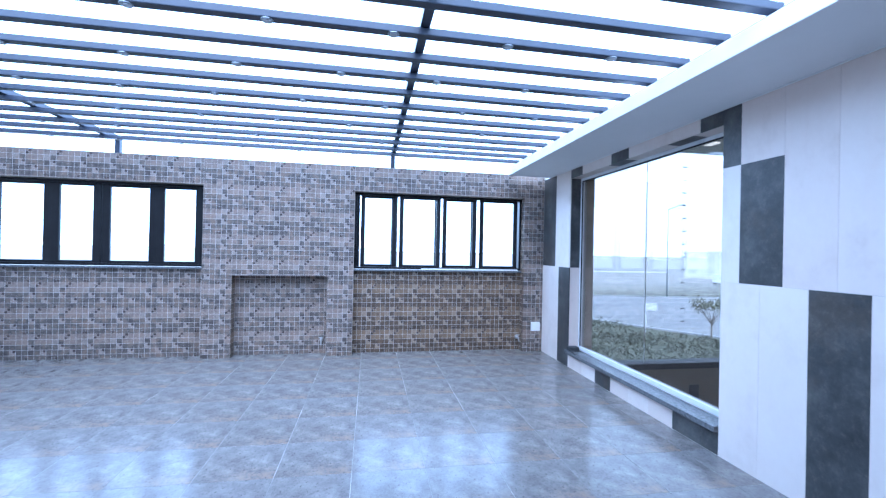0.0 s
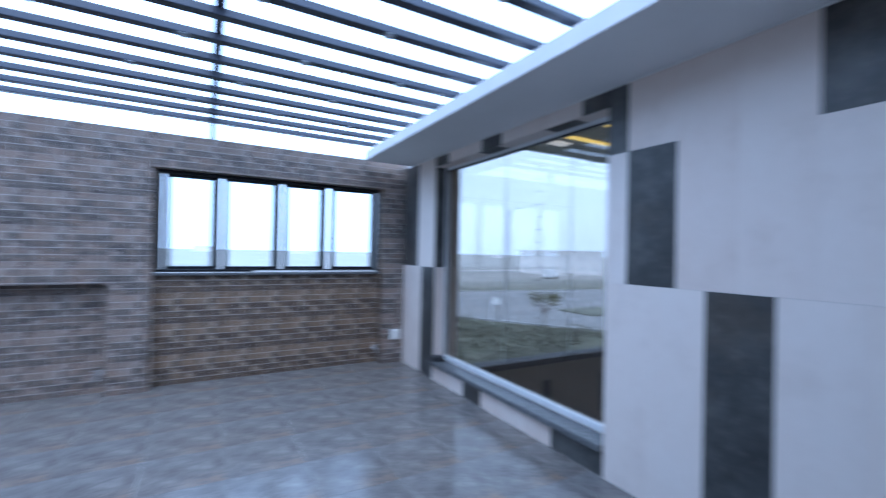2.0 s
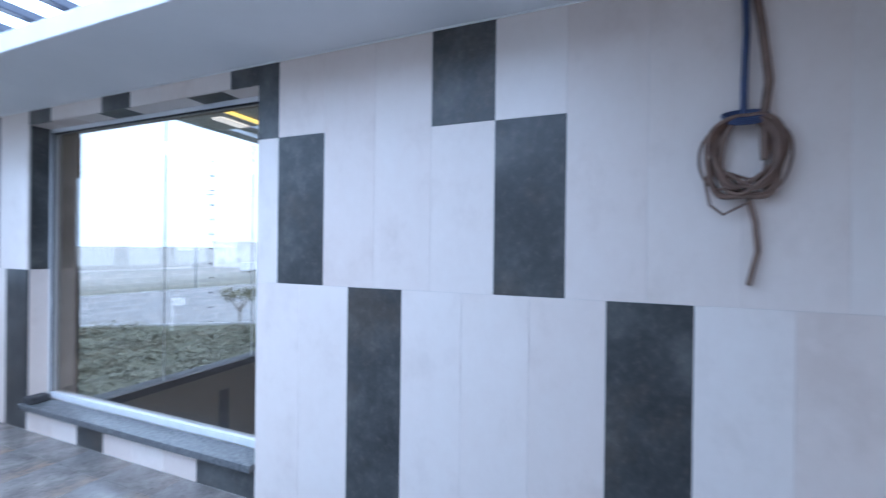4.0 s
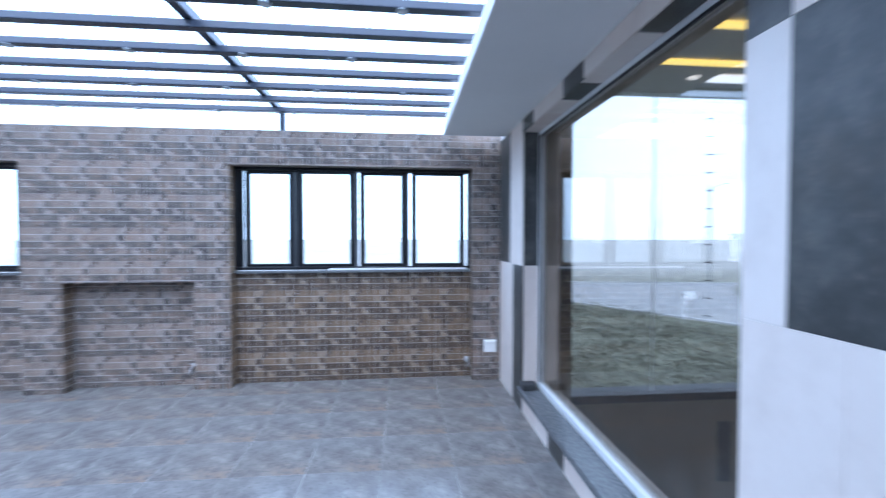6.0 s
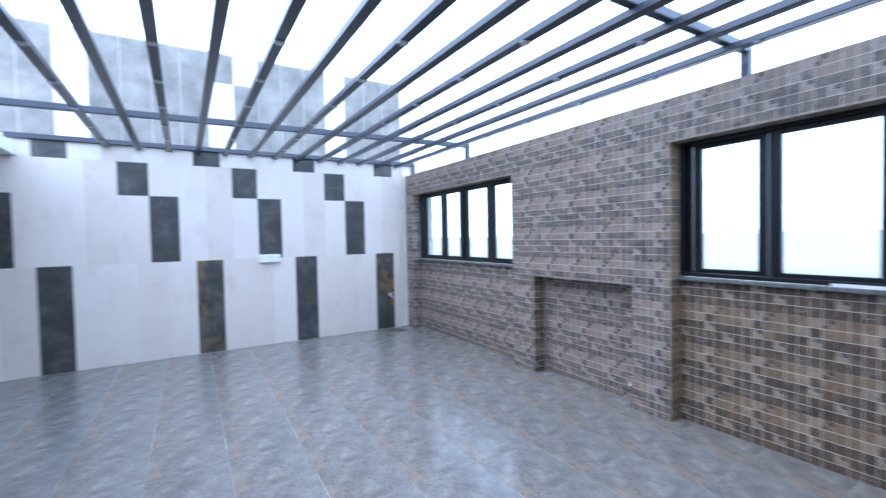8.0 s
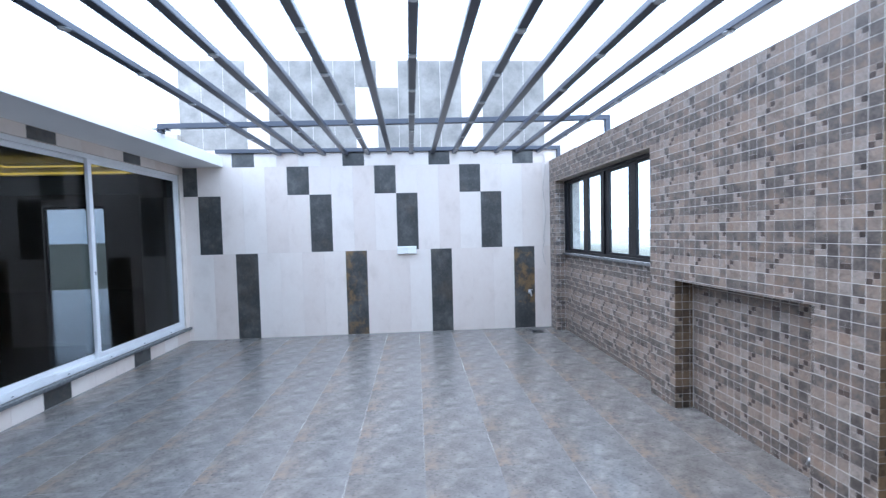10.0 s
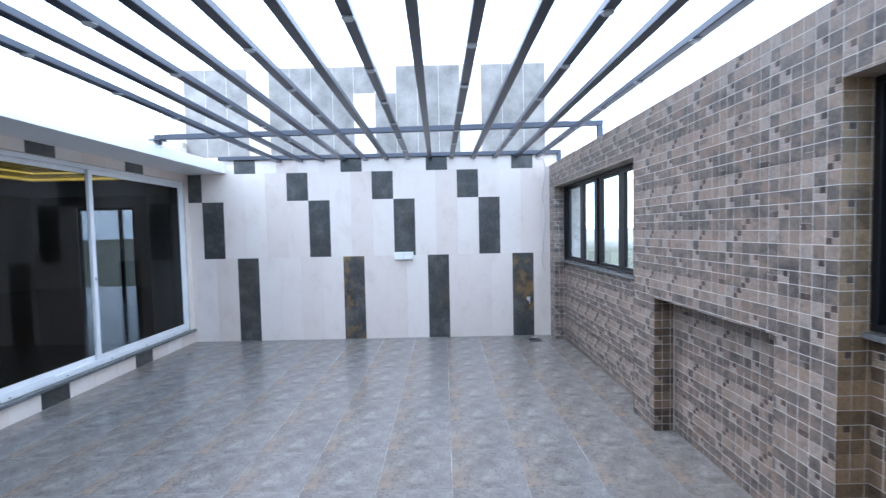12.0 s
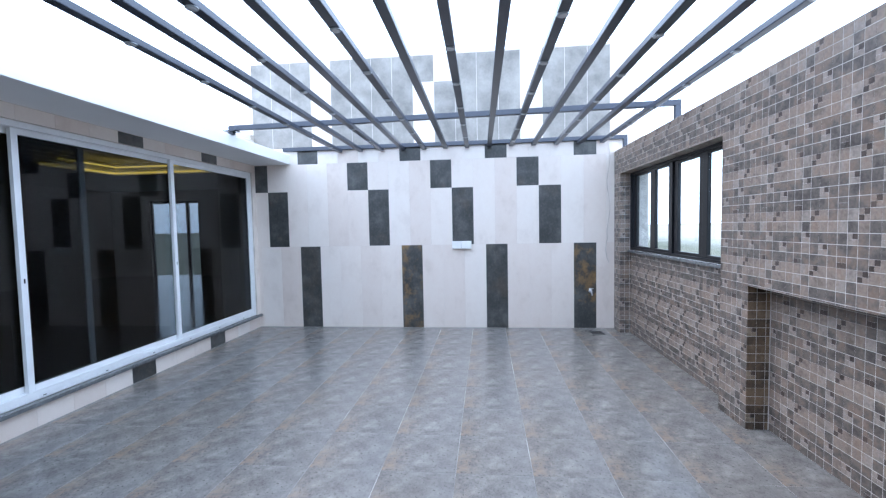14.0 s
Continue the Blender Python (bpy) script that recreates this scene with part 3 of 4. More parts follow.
# ---- the stair hall behind the tall window ----
HY = 6.75      # its north glazing
hall = tagged(part("wall_hall", boxes(
    (XE + 0.32, 3.575, YN + 0.01, HY + 0.10, -3.4, 3.05),
    (3.575, 7.4, HY - 0.02, HY + 0.18, -3.4, -0.36),
    (7.2, 7.4, -6.2, HY - 0.02, -3.4, 3.05)), TAN_WALL), "tan painted walls of the stair hall", "wall", kind="structure")
tagged(part("floor_hall", boxes((XE + 0.32, 7.2, -6.2, HY - 0.02, -3.6, -3.4)), DARK_FLOOR), "polished dark floor of the stair hall", "floor", kind="structure")
tagged(part("wall_hall_low", boxes((XE + 0.10, XE + 0.32, -0.2, YN, -3.6, -0.3)), TAN_WALL), "tan wall under the tall window", "wall", kind="structure")
tagged(part("ceiling_hall", boxes((XE + 0.32, 7.4, -6.2, HY + 0.18, 3.02, 3.12)), PLASTER), "white ceiling of the stair hall", "ceiling", kind="structure")
tagged(part("ceiling_drop", boxes((3.25, 7.2, -4.0, 4.9, 2.94, 3.018)), PLASTER), "dropped ceiling panel of the stair hall", "ceiling", kind="structure")
for y in (5.93, 5.27):
    tagged(part("cove_light", boxes((3.75, 7.1, y, y + 0.075, 2.995, 3.018)), COVE), "warm yellow light strip in the stair hall ceiling", "cove light")
tagged(part("ceiling_lamp", boxes((4.93, 5.36, 6.22, 6.40, 3.000, 3.018), bevel=0.004), SPOT), "flat pale light panel set in the hall ceiling", "ceiling light")
bm = bmesh.new()
rod(bm, (4.73, 6.33, 3.008), (4.73, 6.33, 3.019), 0.05, 0.055, 20)
tagged(part("ceiling_lamp", bm, SPOT), "small round lamp in the hall ceiling", "ceiling light")
hall_window = thing("window_5", "wide glazing of the stair hall facing open fields", "window", kind="structure")
part("window_sill", boxes((3.575, 7.2, HY - 0.06, HY + 0.20, -0.36, -0.27), bevel=0.008), DARK_STONE, hall_window, "dark stone sill")
for a, b in ((3.575, 4.62), (4.62, 5.98), (5.98, 7.2)):
    q = part("pane", boxes((a + 0.004, b - 0.004, HY + 0.04, HY + 0.05, -0.27, 3.02)), CLEAR, hall_window)
    q.visible_shadow = False
for a in (4.62, 5.98):
    part("glass_joint", boxes((a - 0.004, a + 0.004, HY + 0.038, HY + 0.052, -0.27, 3.02)), GREY_JOINT, hall_window, "grey sealant joint between panes")
for k in range(15):
    part("clip", boxes((5.225, 5.295, HY + 0.03, HY + 0.04, -0.05 + 0.2 * k, -0.036 + 0.2 * k)), DARK_STONE, hall_window, "short brown strip on the glass")
part("dark_tile", boxes((3.445, 3.573, YN - 0.002, YN + 0.01, 0.28, 1.16)), SLATE, hall)
for a in (5.36, 6.65):
    part("dark_tile", boxes((a, a + 0.16, HY - 0.032, HY - 0.02, -1.30, -0.62)), SLATE, hall_window)

# ---- the lounge behind the sliding doors ----
LX, LY = -11.0, -7.6
tagged(part("wall_lounge", boxes(
    (LX - 0.2, LX, LY, -6.26, -0.3, 2.9), (LX - 0.2, LX, -4.54, YS - 0.25, -0.3, 2.9), (LX - 0.2, LX, -6.26, -4.54, 2.46, 2.9),
    (LX - 0.2, XE + 0.32, LY - 0.2, LY, -0.3, 2.9), (LX, XW - 0.012, YS - 0.25, YS - 0.05, -0.3, 2.9)), DIM_WALL), "beige walls of the dim lounge", "wall", kind="structure")
tagged(part("floor_lounge", boxes((LX - 0.2, 1.0, LY - 0.2, YS - 0.25, -0.3, 0.02), (1.0, XE + 0.32, LY - 0.2, YR - 0.25, -0.3, 0.02)), DARK_FLOOR), "polished dark floor of the lounge", "floor", kind="structure")
tagged(part("ceiling_lounge", boxes((LX - 0.2, XE + 0.32, LY - 0.2, YS - 0.25, 2.8, 2.9)), PLASTER), "white ceiling of the lounge", "ceiling", kind="structure")
tagged(part("wall_lounge_east", boxes((XE + 0.12, XE + 0.32, LY, -0.2, -0.3, 2.8)), DIM_WALL), "beige end wall of the lounge", "wall", kind="structure")
lw = thing("window_6", "bright lounge window seen through dark glass", "window", kind="structure")
part("window_frame", boxes((LX - 0.12, LX - 0.06, -6.26, -6.20, 0.02, 2.46), (LX - 0.12, LX - 0.06, -4.60, -4.54, 0.02, 2.46), (LX - 0.12, LX - 0.06, -5.03, -4.93, 0.02, 2.46), (LX - 0.12, LX - 0.06, -6.20, -5.03, 2.38, 2.46), (LX - 0.12, LX - 0.06, -4.93, -4.60, 2.38, 2.46)), BLACK_ALU, lw)
for a, b in ((-6.20, -5.03), (-4.93, -4.60)):
    q = part("pane", boxes((LX - 0.095, LX - 0.085, a, b, 0.02, 2.38)), GREY_GLASS, lw)
    q.visible_shadow = False
# the lit cove runs round a corner of the lounge ceiling
for d, z in ((0.0, 2.60), (0.34, 2.66)):
    tagged(part("cove_light", boxes((-5.72 + d, -5.69 + d, -2.45 + d, -0.35, z, z + 0.025), (-5.69 + d, -4.30, -2.45 + d, -2.42 + d, z, z + 0.025)), COVE), "warm yellow cove light strip in the lounge ceiling", "cove light")
tagged(part("cove_bulkhead", boxes((-6.0, -5.73, -2.75, -0.3, 2.58, 2.80), (-5.73, -4.2, -2.75, -2.46, 2.58, 2.80)), PLASTER), "white ceiling bulkhead beside a cove light", "bulkhead")

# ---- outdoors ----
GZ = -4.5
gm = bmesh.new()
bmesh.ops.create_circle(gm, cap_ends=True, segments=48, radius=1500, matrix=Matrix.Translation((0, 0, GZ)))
tagged(part("ground", gm, GRASS), "open green fields, paled into haze beyond the road", "ground", kind="structure")
road = bmesh.new()
corners = [(4.0, 59.5), (23.5, 30.0), (56.5, -20.0), (200.0, -20.0), (200.0, 28.5), (42.0, 54.0)]
low, up = [[road.verts.new((x, y, z)) for x, y in corners] for z in (GZ - 0.1, GZ + 0.03)]
road.faces.new(up)
road.faces.new(low[::-1])
for i in range(6):
    road.faces.new((low[i], low[(i + 1) % 6], up[(i + 1) % 6], up[i]))
bmesh.ops.recalc_face_normals(road, faces=road.faces)
tagged(part("road", road, ROAD), "wide pale asphalt road across the fields", "road", kind="structure")


def kerb(x0, y0, x1, y1):
    d = math.hypot(x1 - x0, y1 - y0)
    o = part("kerb", boxes((0, d, -0.15, 0.15, -0.1, 0.15), bevel=0.02), CONCRETE)
    o.matrix_basis = pose(x0, y0, GZ, 0, 0, math.degrees(math.atan2(y1 - y0, x1 - x0)))
    tagged(o, "pale concrete kerb along the road", "kerb", kind="structure")


kerb(4.0, 59.5, 23.5, 30.0)
kerb(23.5, 30.0, 56.5, -20.0)
kerb(4.0, 59.5, 42.0, 54.0)
kerb(42.0, 54.0, 200.0, 28.5)


def street_lamp(place, h):
    o = thing("street_lamp", "tall grey steel street lamp beside the road", "street lamp", "street lamps", at=pose(*place, 0, 0, -40))
    bm = bmesh.new()
    rod(bm, (0, 0, 0), (0, 0, h), 0.11, 0.06, 12)
    part("pole", bm, POLE, o, smooth=True)
    bm = bmesh.new()
    rod(bm, (0, 0, h - 0.1), (1.4, 0, h + 0.5), 0.05, 0.04, 10)
    part("arm", bm, POLE, o)
    part("lamp_head", boxes((1.3, 2.1, -0.14, 0.14, h + 0.46, h + 0.6), bevel=0.04), POLE, o)
    return o


def tree(place, h, seed):
    r = random.Random(seed)
    o = thing("tree", "small young tree with a thin leafy crown on grass", "tree", at=pose(*place))
    bm = bmesh.new()
    rod(bm, (0, 0, -0.1), (0.05, 0.02, h * 0.5), 0.07, 0.045, 8)
    tips = []
    for k in range(9):
        a = k * 2.4 + r.random()
        e = Vector((0.36 * h * math.cos(a) * r.uniform(0.5, 1), 0.36 * h * math.sin(a) * r.uniform(0.5, 1), h * r.uniform(0.68, 0.97)))
        rod(bm, (0.04, 0.02, h * r.uniform(0.35, 0.5)), e, 0.03, 0.01, 6)
        tips.append(e)
    part("trunk", bm, BARK, o)
    vs, fs = [], []
    for e in tips:
        for _ in range(70):
            c = e + Vector((r.gauss(0, 0.22), r.gauss(0, 0.22), r.gauss(0, 0.16))) * (h / 2.6)
            u = Vector((r.uniform(-1, 1), r.uniform(-1, 1), r.uniform(-1, 1))).normalized() * 0.10
            w = u.cross(Vector((r.uniform(-1, 1), r.uniform(-1, 1), r.uniform(-1, 1)))).normalized() * 0.05
            b = len(vs)
            vs += [c - u, c + w, c + u, c - w]
            fs.append((b, b + 1, b + 2, b + 3))
    me = bpy.data.meshes.new("crown")
    me.from_pydata([tuple(v) for v in vs], [], fs)
    me.materials.append(LEAF)
    c = new("crown", me)
    c.parent = o
    return o


def far_house(place, turn, w, d, storeys, label):
    o = thing("house", label, "house", "far houses", at=pose(*place, 0, 0, turn))
    h = 3.3 * storeys
    part("wall", boxes((-w / 2, w / 2, -d / 2, d / 2, 0, h)), HAZED_WALL, o)
    part("roof", boxes((-w / 2 - 0.3, w / 2 + 0.3, -d / 2 - 0.3, d / 2 + 0.3, h, h + 0.5)), HAZED_WALL, o)
    for s in range(storeys):
        n = max(2, int(w / 4))
        for k in range(n):
            x = -w / 2 + (k + 0.5) * w / n
            part("window", boxes((x - 0.8, x + 0.8, -d / 2 - 0.06, -d / 2 - 0.01, 3.3 * s + 1.0, 3.3 * s + 2.5)), HAZED_OPENING, o)
    return o


def out(bearing, dist, z=GZ):
    a = radians(bearing)
    return (0.25 + dist * math.sin(a), 1.0 + dist * math.cos(a), z)


street_lamp((42.4, 55.2, GZ), 12.5)
tree((23.6, 26.4, GZ), 3.0, 3)
sign = thing("road_sign", "white post with a small sign board on grass", "sign", at=pose(20.9, 29.6, GZ, 0, 0, -40))
bm = bmesh.new()
rod(bm, (0, 0, 0), (0, 0, 2.3), 0.05, 0.05, 10)
part("post", bm, WHITE_ALU, sign)
part("board", boxes((0.05, 0.75, -0.02, 0.02, 1.75, 2.3), bevel=0.005), WHITE_ALU, sign)
tagged(part("traffic_island", boxes((33.0, 41.0, 30.0, 34.5, GZ - 0.1, GZ + 0.16), bevel=0.1), SCRUB), "low green traffic island in the road", "island", kind="structure")


def van(place, turn):
    o = thing("van", "white delivery van parked beyond the road", "van", at=pose(*place, 0, 0, turn))
    part("body", boxes((-2.3, 1.3, -0.95, 0.95, 0.35, 2.2), (1.3, 2.3, -0.92, 0.92, 0.35, 1.35), bevel=0.14), WHITE_ALU, o)
    part("windscreen", boxes((1.26, 1.42, -0.8, 0.8, 1.40, 2.0), bevel=0.02), HAZED_OPENING, o)
    for x in (-1.5, 1.5):
        for y in (-0.85, 0.85):
            bm = bmesh.new()
            rod(bm, (x, y - 0.12, 0.34), (x, y + 0.12, 0.34), 0.34, 0.34, 16)
            part("wheel", bm, BLACK_ALU, o)
    return o


van((74.0, 79.0, GZ), 20)
rnd = random.Random(21)
vs, fs = [], []
for k in range(2600):
    x, y = rnd.uniform(6, 27), rnd.uniform(9, 46)
    if y > 30 + (23.5 - x) * 1.51 - 1.2 or noise.noise((x * 0.22, y * 0.22, 3.0)) < -0.12:
        continue
    r = rnd.uniform(0.15, 0.5)
    for _ in range(14):
        c = Vector((x + rnd.gauss(0, r), y + rnd.gauss(0, r), GZ + abs(rnd.gauss(0, r * 0.6))))
        u = Vector((rnd.uniform(-1, 1), rnd.uniform(-1, 1), rnd.uniform(0, 1))).normalized() * rnd.uniform(0.08, 0.2)
        w = u.cross(Vector((rnd.uniform(-1, 1), rnd.uniform(-1, 1), rnd.uniform(-1, 1)))).normalized() * 0.06
        b = len(vs)
        vs += [tuple(c - u), tuple(c + w), tuple(c + u), tuple(c - w)]
        fs.append((b, b + 1, b + 2, b + 3))
me = bpy.data.meshes.new("scrub")
me.from_pydata(vs, [], fs)
me.materials.append(SCRUB)
tagged(new("scrub", me), "low grey-green scrub on the near field", "scrub", kind="stuff")
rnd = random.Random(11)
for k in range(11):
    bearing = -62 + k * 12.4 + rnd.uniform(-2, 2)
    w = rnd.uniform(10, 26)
    far_house(out(bearing, rnd.uniform(420, 900)), -bearing + rnd.uniform(-25, 25), w, rnd.uniform(9, 14), rnd.choice((1, 1, 2)), "distant house in haze-paled colours beyond the fields")
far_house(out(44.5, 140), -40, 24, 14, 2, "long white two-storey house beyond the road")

# ---- wall and floor pieces ----
CACHE = {}


def slab_piece(name, w, h, t, material, parent, m):
    key = (name, round(w, 3), round(h, 3), material.name)
    if key not in CACHE:
        CACHE[key] = mesh_of(name, boxes((0, w, -t, 0, 0, h), bevel=0.0015), material)
    o = new(name, CACHE[key])
    o.matrix_basis = m
    o.parent = parent
    return o


def tile_row(wall, m, u0, u1, start, pitch, z0, z1, dark, gap=0.0014, t=0.012):
    """Tiles of one course along u, in the frame m whose -y looks out of the wall. dark: columns with slate in (z0, z1) spans."""
    k = math.floor((u0 - start) / pitch)
    while start + k * pitch < u1 - 0.004:
        a, b = max(u0, start + k * pitch), min(u1, start + (k + 1) * pitch)
        spans = dark.get(k, ((z0, z1, 0),))
        for s0, s1, is_dark in spans:
            if b - a > 0.012 and s1 - s0 > 0.012:
                slab_piece("tile", b - a - gap, s1 - s0 - gap, t, (CREAM, SLATE, RUSTED, GLARED)[is_dark], wall, m @ pose(a + gap / 2, 0, s0 + gap / 2))
        k += 1


# west wall: u runs north along y, seen from the east
MW = pose(XW - 0.012, 0, 0, 0, 0, 90)
P = 0.3065
C1 = 1.922
full = lambda a, b: ((a, b, 1),)
tile_row(wall_west, MW, YS - 0.6, YN + 0.13, C1, P, 0.0, 1.208, {0: full(0, 1.208), 5: ((0, 1.208, 2),), 9: full(0, 1.208), 13: ((0, 1.208, 2),)})
low = ((1.208, 2.025, 1), (2.025, 2.425, 0))
high = ((1.208, 2.025, 0), (2.025, 2.425, 1))
C2 = C1 + 0.135
row2 = {-2: low, 3: low, 7: low, 11: low, -3: high, 2: high, 6: high, 10: high}
tile_row(wall_west, MW, YS - 0.6, YN + 0.13, C2, P, 1.208, 2.425, row2)
tile_row(wall_west, MW, YS - 0.6, YN + 0.13, C1, P, 2.425, 2.66, {k: full(2.425, 2.66) for k in (0, 5, 9, 13)})
# raised wall behind; its slate colour is lightened for glare
MT = pose(XW - 0.112, 0, 0, 0, 0, 90)
T0 = 1.195
tower = {k: ((2.68, 3.94, 3),) for k in (0, 1, 2, 4, 5, 6, 7, 10, 11, 12, 14, 15, 16)}
tower[8] = ((2.68, 3.56, 0), (3.56, 3.94, 3))
tower[9] = ((2.68, 3.56, 3), (3.56, 3.94, 0))
tile_row(wall_tower, MT, 0.89, 6.77, T0, 0.3075, 2.68, 3.94, tower, gap=0.006)

# east wall: u runs south
ME = pose(XE + 0.012, 0, 0, 0, 0, -90)
PE, E1 = 0.30, -2.873
low = ((1.203, 1.985, 1), (1.985, 2.400, 0))
high = ((1.203, 1.985, 0), (1.985, 2.400, 1))
tile_row(wall_east, ME, -EW[0], -YR, E1, PE, 0.0, 1.203, {0: full(0, 1.203), 4: full(0, 1.203)})
tile_row(wall_east, ME, -EW[0], -YR, -3.325, 0.299, 1.203, 2.400, {0: low, -1: ((1.203, 1.985, 0), (1.985, 2.400, 1)), 3: ((1.203, 1.957, 0), (1.957, 2.400, 1)), 4: ((1.203, 1.955, 1), (1.955, 2.400, 0))})
tile_row(wall_east, ME, -YN - 0.03, -EW[1], -6.03, 0.295, 0.0, 1.203, {0: full(0, 1.203)})
tile_row(wall_east, ME, -YN - 0.03, -EW[1], -6.535, 0.40, 1.203, 2.400, {0: full(1.203, 2.400)})
tile_row(wall_east, ME, -EW[1], -EW[0], -5.10, 0.295, 0.0, EW[2] - 0.045, {0: full(0, EW[2] - 0.045), 4: full(0, EW[2] - 0.045), 5: full(0, EW[2] - 0.045)})
tile_row(wall_east, ME, -EW[1], -EW[0], -4.86, 0.295, EW[3], 2.400, {0: full(EW[3], 2.400), 4: full(EW[3], 2.400), -3: full(EW[3], 2.400)})
# reveals of the tall window
MR = pose(0, EW[1] + 0.012, 0)
tile_row(wall_east, MR, XE + 0.013, gx - 0.03, XE + 0.013, 0.3, EW[2], 1.203, {})
tile_row(wall_east, MR, XE + 0.013, gx - 0.03, XE + 0.013, 0.3, 1.203, EW[3], {0: full(1.203, EW[3])})
for k in range(8):
    a = EW[0] + 0.29 * k
    b = min(EW[1], a + 0.287)
    o = new("tile", mesh_of("tile", boxes((XE + 0.013, gx - 0.03, a, b, EW[3], EW[3] + 0.011)), SLATE if k in (1, 4) else CREAM))
    o.parent = wall_east

# south wall: u runs west
MS = pose(0, YS - 0.012, 0, 0, 0, 180)
tile_row(wall_south, MS, -1.0, -XW, 1.83, 0.2945, 0.0, 0.165, {0: full(0, 0.165), 4: full(0, 0.165), -5: full(0, 0.165)})
tile_row(wall_south, MS, -1.0, -XW, 1.825, 0.2945, 2.317, 2.428, {0: full(2.317, 2.428), 4: full(2.317, 2.428)})
tile_row(wall_south, MS, -XW - 0.088, -XW, -XW - 0.088, 0.2945, 0.165, 2.317, {})
MR2 = pose(0, YR - 0.012, 0, 0, 0, 180)
MR3 = pose(1.046, 0, 0, 0, 0, 90)
tile_row(wall_south, MR2, -XE, -1.058, -2.84, 0.3, 0.0, 1.203, {})
tile_row(wall_south, MR2, -XE, -1.058, -2.70, 0.3, 1.203, 2.400, {})
tile_row(wall_south, MR3, YR, YS - 0.002, YR, 0.3, 0.0, 1.203, {})
tile_row(wall_south, MR3, YR, YS - 0.002, YR + 0.1, 0.3, 1.203, 2.400, {})

# floor tiles
FP = 0.4572
FX, FY = -0.557, 4.938
tile_mesh = mesh_of("tile", boxes((0.0013, FP - 0.0013, 0.0013, FP - 0.0013, -0.008, 0.0), bevel=0.001), FLOOR)
cut = {}
for i in range(-9, 9):
    for j in range(-10, 5):
        x0, y0 = FX + i * FP, FY + j * FP
        a, b = max(x0, 1.06 if y0 + FP < YS else XW), min(x0 + FP, XE)
        c, d = max(y0, YR if x0 > 1.06 or y0 + FP < YS else YS), min(y0 + FP, YN + BAY + 0.02)
        if b - a < 0.02 or d - c < 0.02:
            continue
        if b - a > FP - 0.001 and d - c > FP - 0.001:
            me = tile_mesh
        else:
            key = (round(a - x0, 3), round(b - x0, 3), round(c - y0, 3), round(d - y0, 3))
            if key not in cut:
                cut[key] = mesh_of("tile", boxes((a - x0 + 0.0015, b - x0 - 0.0015, c - y0 + 0.0015, d - y0 - 0.0015, -0.008, 0.0), bevel=0.001), FLOOR)
            me = cut[key]
        o = new("tile", me)
        o.location = (x0, y0, 0)
        o.parent = floor

# mosaic: 0.3065 m tiles laid tight, each with five by five cells between pale lines
CELL = 0.0613
RISE = -0.009         # the lowest course is cut a little
PATTERN = ("gghgg", "qgggg", "ddgqg", "ttldt", "tttls")     # courses from the bottom up
KIND = {"g": 0, "t": 1, "l": 2, "d": 0}
MOSAIC_MATS = (M_GREY, M_TAUPE, M_LIGHT, M_DARK, B_GREY, B_TAUPE, B_LIGHT, M_DARK, O_DULL, O_BRIGHT, O_BRIGHT)
verts, faces, mats = [], [], []
single_mesh = {}
wild = random.Random(5)


def frustum(w, h, t, inset=0.0035):
    vs = [(0, 0, 0), (w, 0, 0), (w, 0, h), (0, 0, h), (inset, -t, inset), (w - inset, -t, inset), (w - inset, -t, h - inset), (inset, -t, h - inset)]
    fs = [(4, 5, 6, 7), (0, 1, 5, 4), (1, 2, 6, 5), (2, 3, 7, 6), (3, 0, 4, 7)]
    return vs, fs


def piece(m, u, z, w, h, mat, single):
    if w < 0.003 or h < 0.003:
        return
    vs, fs = frustum(w, h, 0.0009, min(0.0006, w / 4, h / 4))
    if single:
        key = (round(w, 3), round(h, 3), mat)
        if key not in single_mesh:
            me = bpy.data.meshes.new("mosaic_piece")
            me.from_pydata(vs, [], fs)
            me.materials.append(MOSAIC_MATS[mat])
            single_mesh[key] = me
        o = new("mosaic_piece", single_mesh[key])
        o.matrix_basis = m @ pose(u, 0, z)
        o.parent = wall_north
    else:
        b = len(verts)
        for v in vs:
            verts.append(tuple(m @ Vector((u + v[0], v[1], z + v[2]))))
        for f in fs:
            faces.append(tuple(b + i for i in f))
            mats.append(mat)


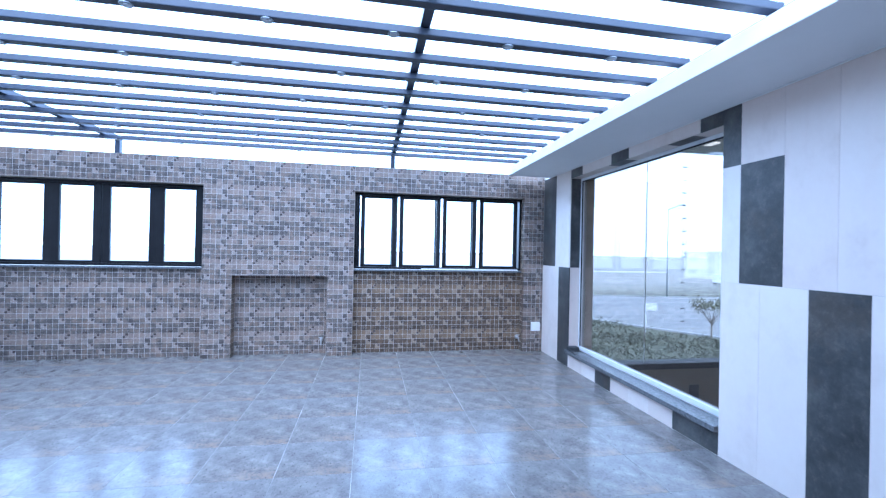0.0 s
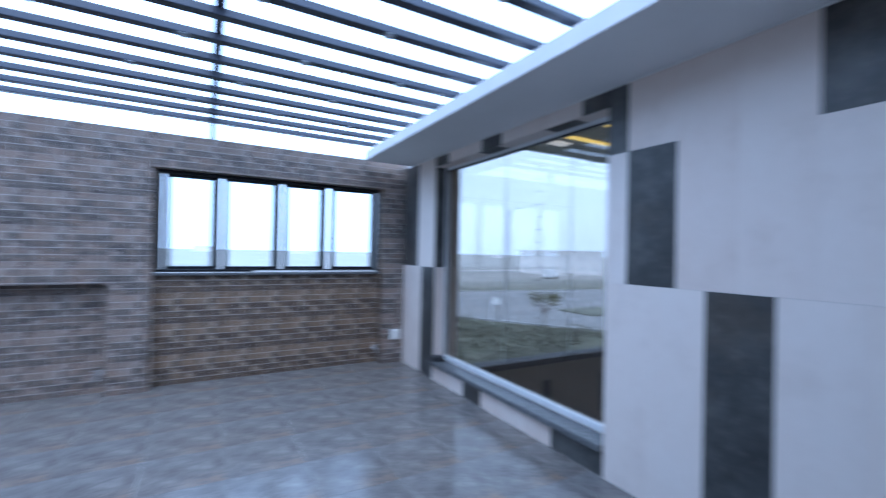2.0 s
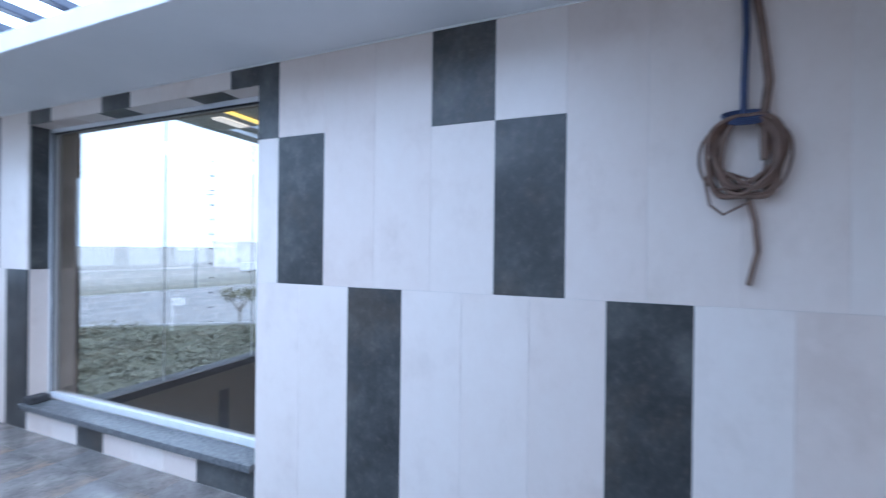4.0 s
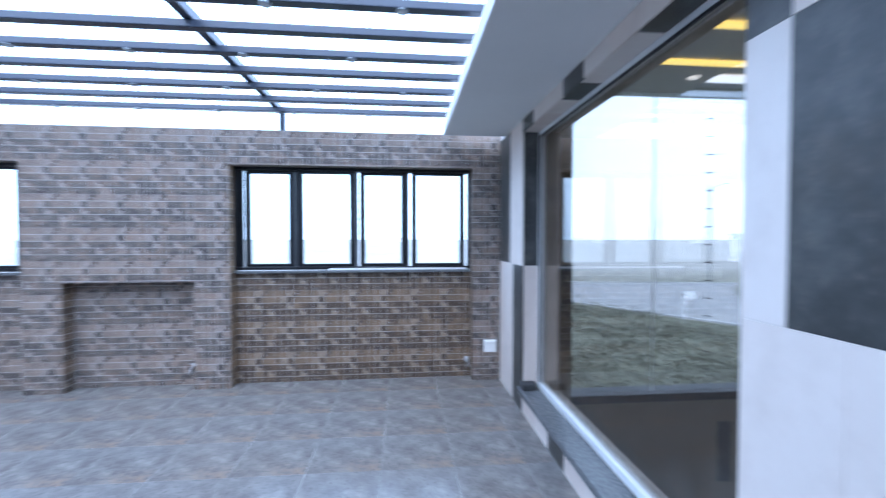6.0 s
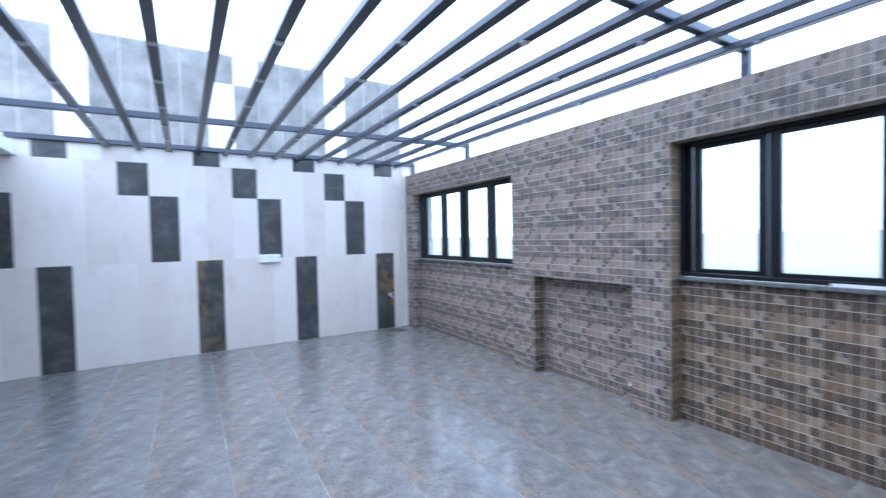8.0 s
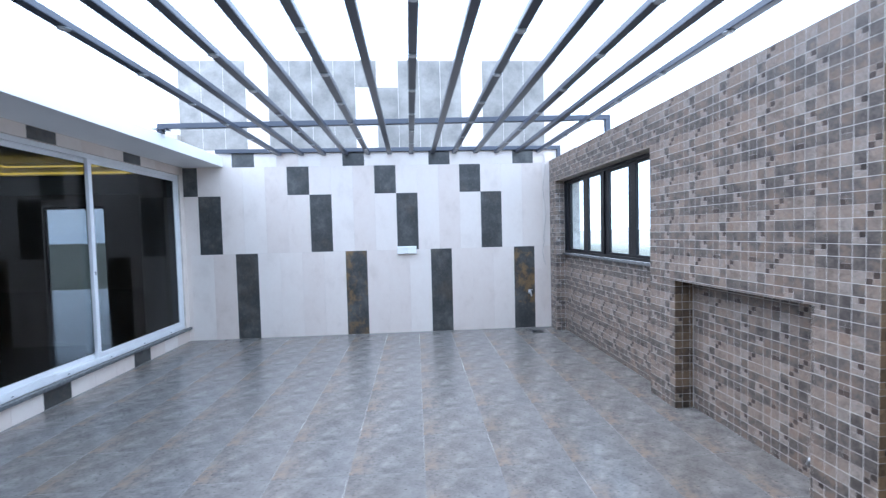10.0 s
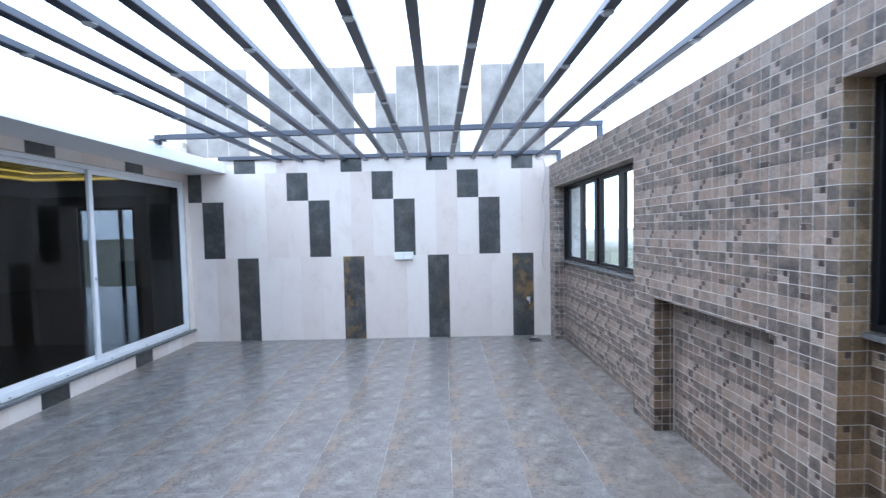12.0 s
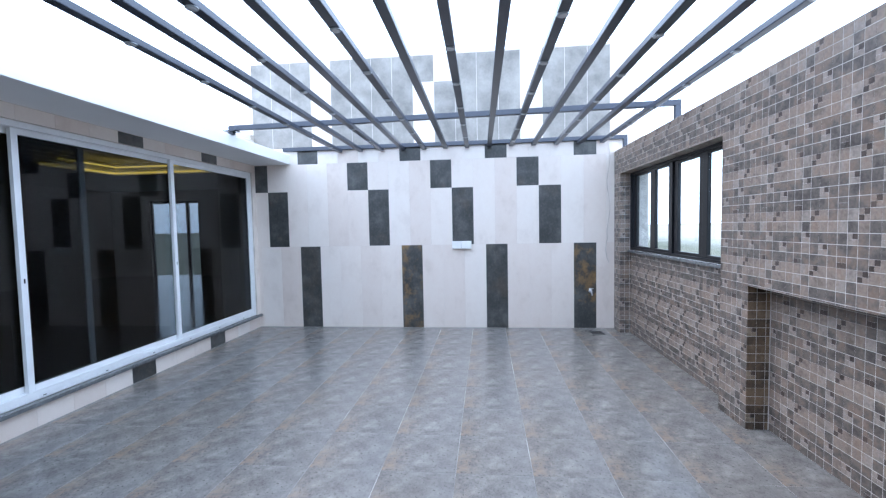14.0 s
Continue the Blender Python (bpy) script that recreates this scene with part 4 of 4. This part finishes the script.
def mosaic_panel(m, u0, u1, z0, z1, phase=-0.6245, single=False, line=0.0030, butt=0.0010, brown=0, lift=0):
    """Pieces on the rectangle u0..u1, z0..z1 of the frame m, whose -y looks out. phase: where a tile begins; lift: courses by which the tiles are shifted."""
    for j in range(math.floor((z0 - RISE) / CELL), math.ceil((z1 - RISE) / CELL)):
        for i in range(math.floor((u0 - phase) / CELL), math.ceil((u1 - phase) / CELL)):
            col, course = i % 5, (j - lift) % 5
            a, b = max(u0, phase + i * CELL), min(u1, phase + (i + 1) * CELL)
            c, d = max(z0, RISE + j * CELL), min(z1, RISE + (j + 1) * CELL)
            sort = PATTERN[course][col]
            if wild.random() < 0.03:
                sort = wild.choice("gt")
            pair = sort == "d" and course == 2      # two cells with no line between them
            l, r = (butt if col == 0 or (pair and col == 1) else line) / 2, (butt if col == 4 or (pair and col == 0) else line) / 2
            n, t = (butt if course == 0 else line) / 2, (butt if course == 4 else line) / 2
            if sort in "sqh" and b - a > 0.05 and d - c > 0.05:
                hw, hh = (b - a) / 2, (d - c) / 2
                for p in (0, 1):
                    for q in (0, 1):
                        spot = p == q if sort == "s" else (p and q) if sort == "q" else not q
                        mat = 3 if spot and (sort != "h" or wild.random() < 0.6) else (0 if sort == "h" else 2 if sort == "q" else 1) + brown
                        x0, z = a + p * hw + (0.0004 if p else l), c + q * hh + (0.0004 if q else n)
                        piece(m, x0, z, hw - 0.0004 - (r if p else l), hh - 0.0004 - (t if q else n), mat, single)
            else:
                piece(m, a + l, c + n, b - a - l - r, d - c - n - t, KIND.get(sort, 1) + brown, single)


MN = pose(0, YN + 0.0025, 0)
MB = pose(0, YN + BAY + 0.0025, 0)
MC = pose(0, YN + BAY + 0.016, 0)
SEAM, PIER = -0.318, -0.074      # a strip of cut tiles lies between them
mosaic_panel(MN, XW, BAYS[0][0], 0, TOP)
mosaic_panel(MN, *BAYS[0], HEAD, TOP)
mosaic_panel(MN, BAYS[0][1], NICHE[0], 0, TOP)
mosaic_panel(MN, NICHE[0], SEAM, NICHE[2], TOP)
mosaic_panel(MN, SEAM, PIER, NICHE[2], 1.83, phase=SEAM - 4 * CELL, lift=1)
mosaic_panel(MN, SEAM, PIER, 1.83, TOP, phase=SEAM)
mosaic_panel(MN, NICHE[1], PIER, 0, NICHE[2], phase=PIER)
mosaic_panel(MN, PIER, BAYS[1][0], 0, TOP, phase=PIER, single=True)
mosaic_panel(MN, *BAYS[1], HEAD, TOP, phase=BAYS[1][0] - 0.006)
mosaic_panel(MN, BAYS[1][1], XE, 0, TOP, phase=BAYS[1][1])
for a, b in BAYS:
    mosaic_panel(MB, a, b, 0, SILL - 0.03, phase=a - 0.006, brown=4 if a > 0 else 0)
mosaic_panel(MC, NICHE[0], SEAM, 0, NICHE[2])
mosaic_panel(MC, SEAM, NICHE[1], 0, NICHE[2], phase=SEAM - 4 * CELL, lift=1)


def jamb(x, east, z0, z1, depth, brown=0):
    """A strip on the side of a bay; east: it faces east."""
    m = pose(x, 0, 0, 0, 0, 90 if east else -90)
    a, b = (YN + 0.0005, YN + depth) if east else (-(YN + depth), -(YN + 0.0005))
    mosaic_panel(m, a, b, z0, z1, phase=a if east else b - 5 * CELL, brown=brown)


for a, b in BAYS:
    jamb(a, True, 0, HEAD, BAY + 0.03, 8 if a > 0 else 0)
    jamb(b, False, 0, HEAD, BAY + 0.03, 4 if a > 0 else 0)
jamb(NICHE[0], True, 0, NICHE[2], BAY + 0.01, 4)
jamb(NICHE[1], False, 0, NICHE[2], BAY + 0.01, 4)
def soffit(a, b, z, depth):
    """The underside of a lintel."""
    mosaic_panel(pose(0, YN + 0.0005, z, 90), a, b, -depth, 0.0, phase=a)


for a, b in BAYS:
    soffit(a, b, HEAD, BAY - 0.012)
soffit(*NICHE, BAY)
me = bpy.data.meshes.new("mosaic_cladding")
me.from_pydata(verts, [], faces)
for q in MOSAIC_MATS:
    me.materials.append(q)
me.polygons.foreach_set("material_index", mats)
clad = new("mosaic_cladding", me)
clad.parent = wall_north
tagged(clad, kind="stuff")
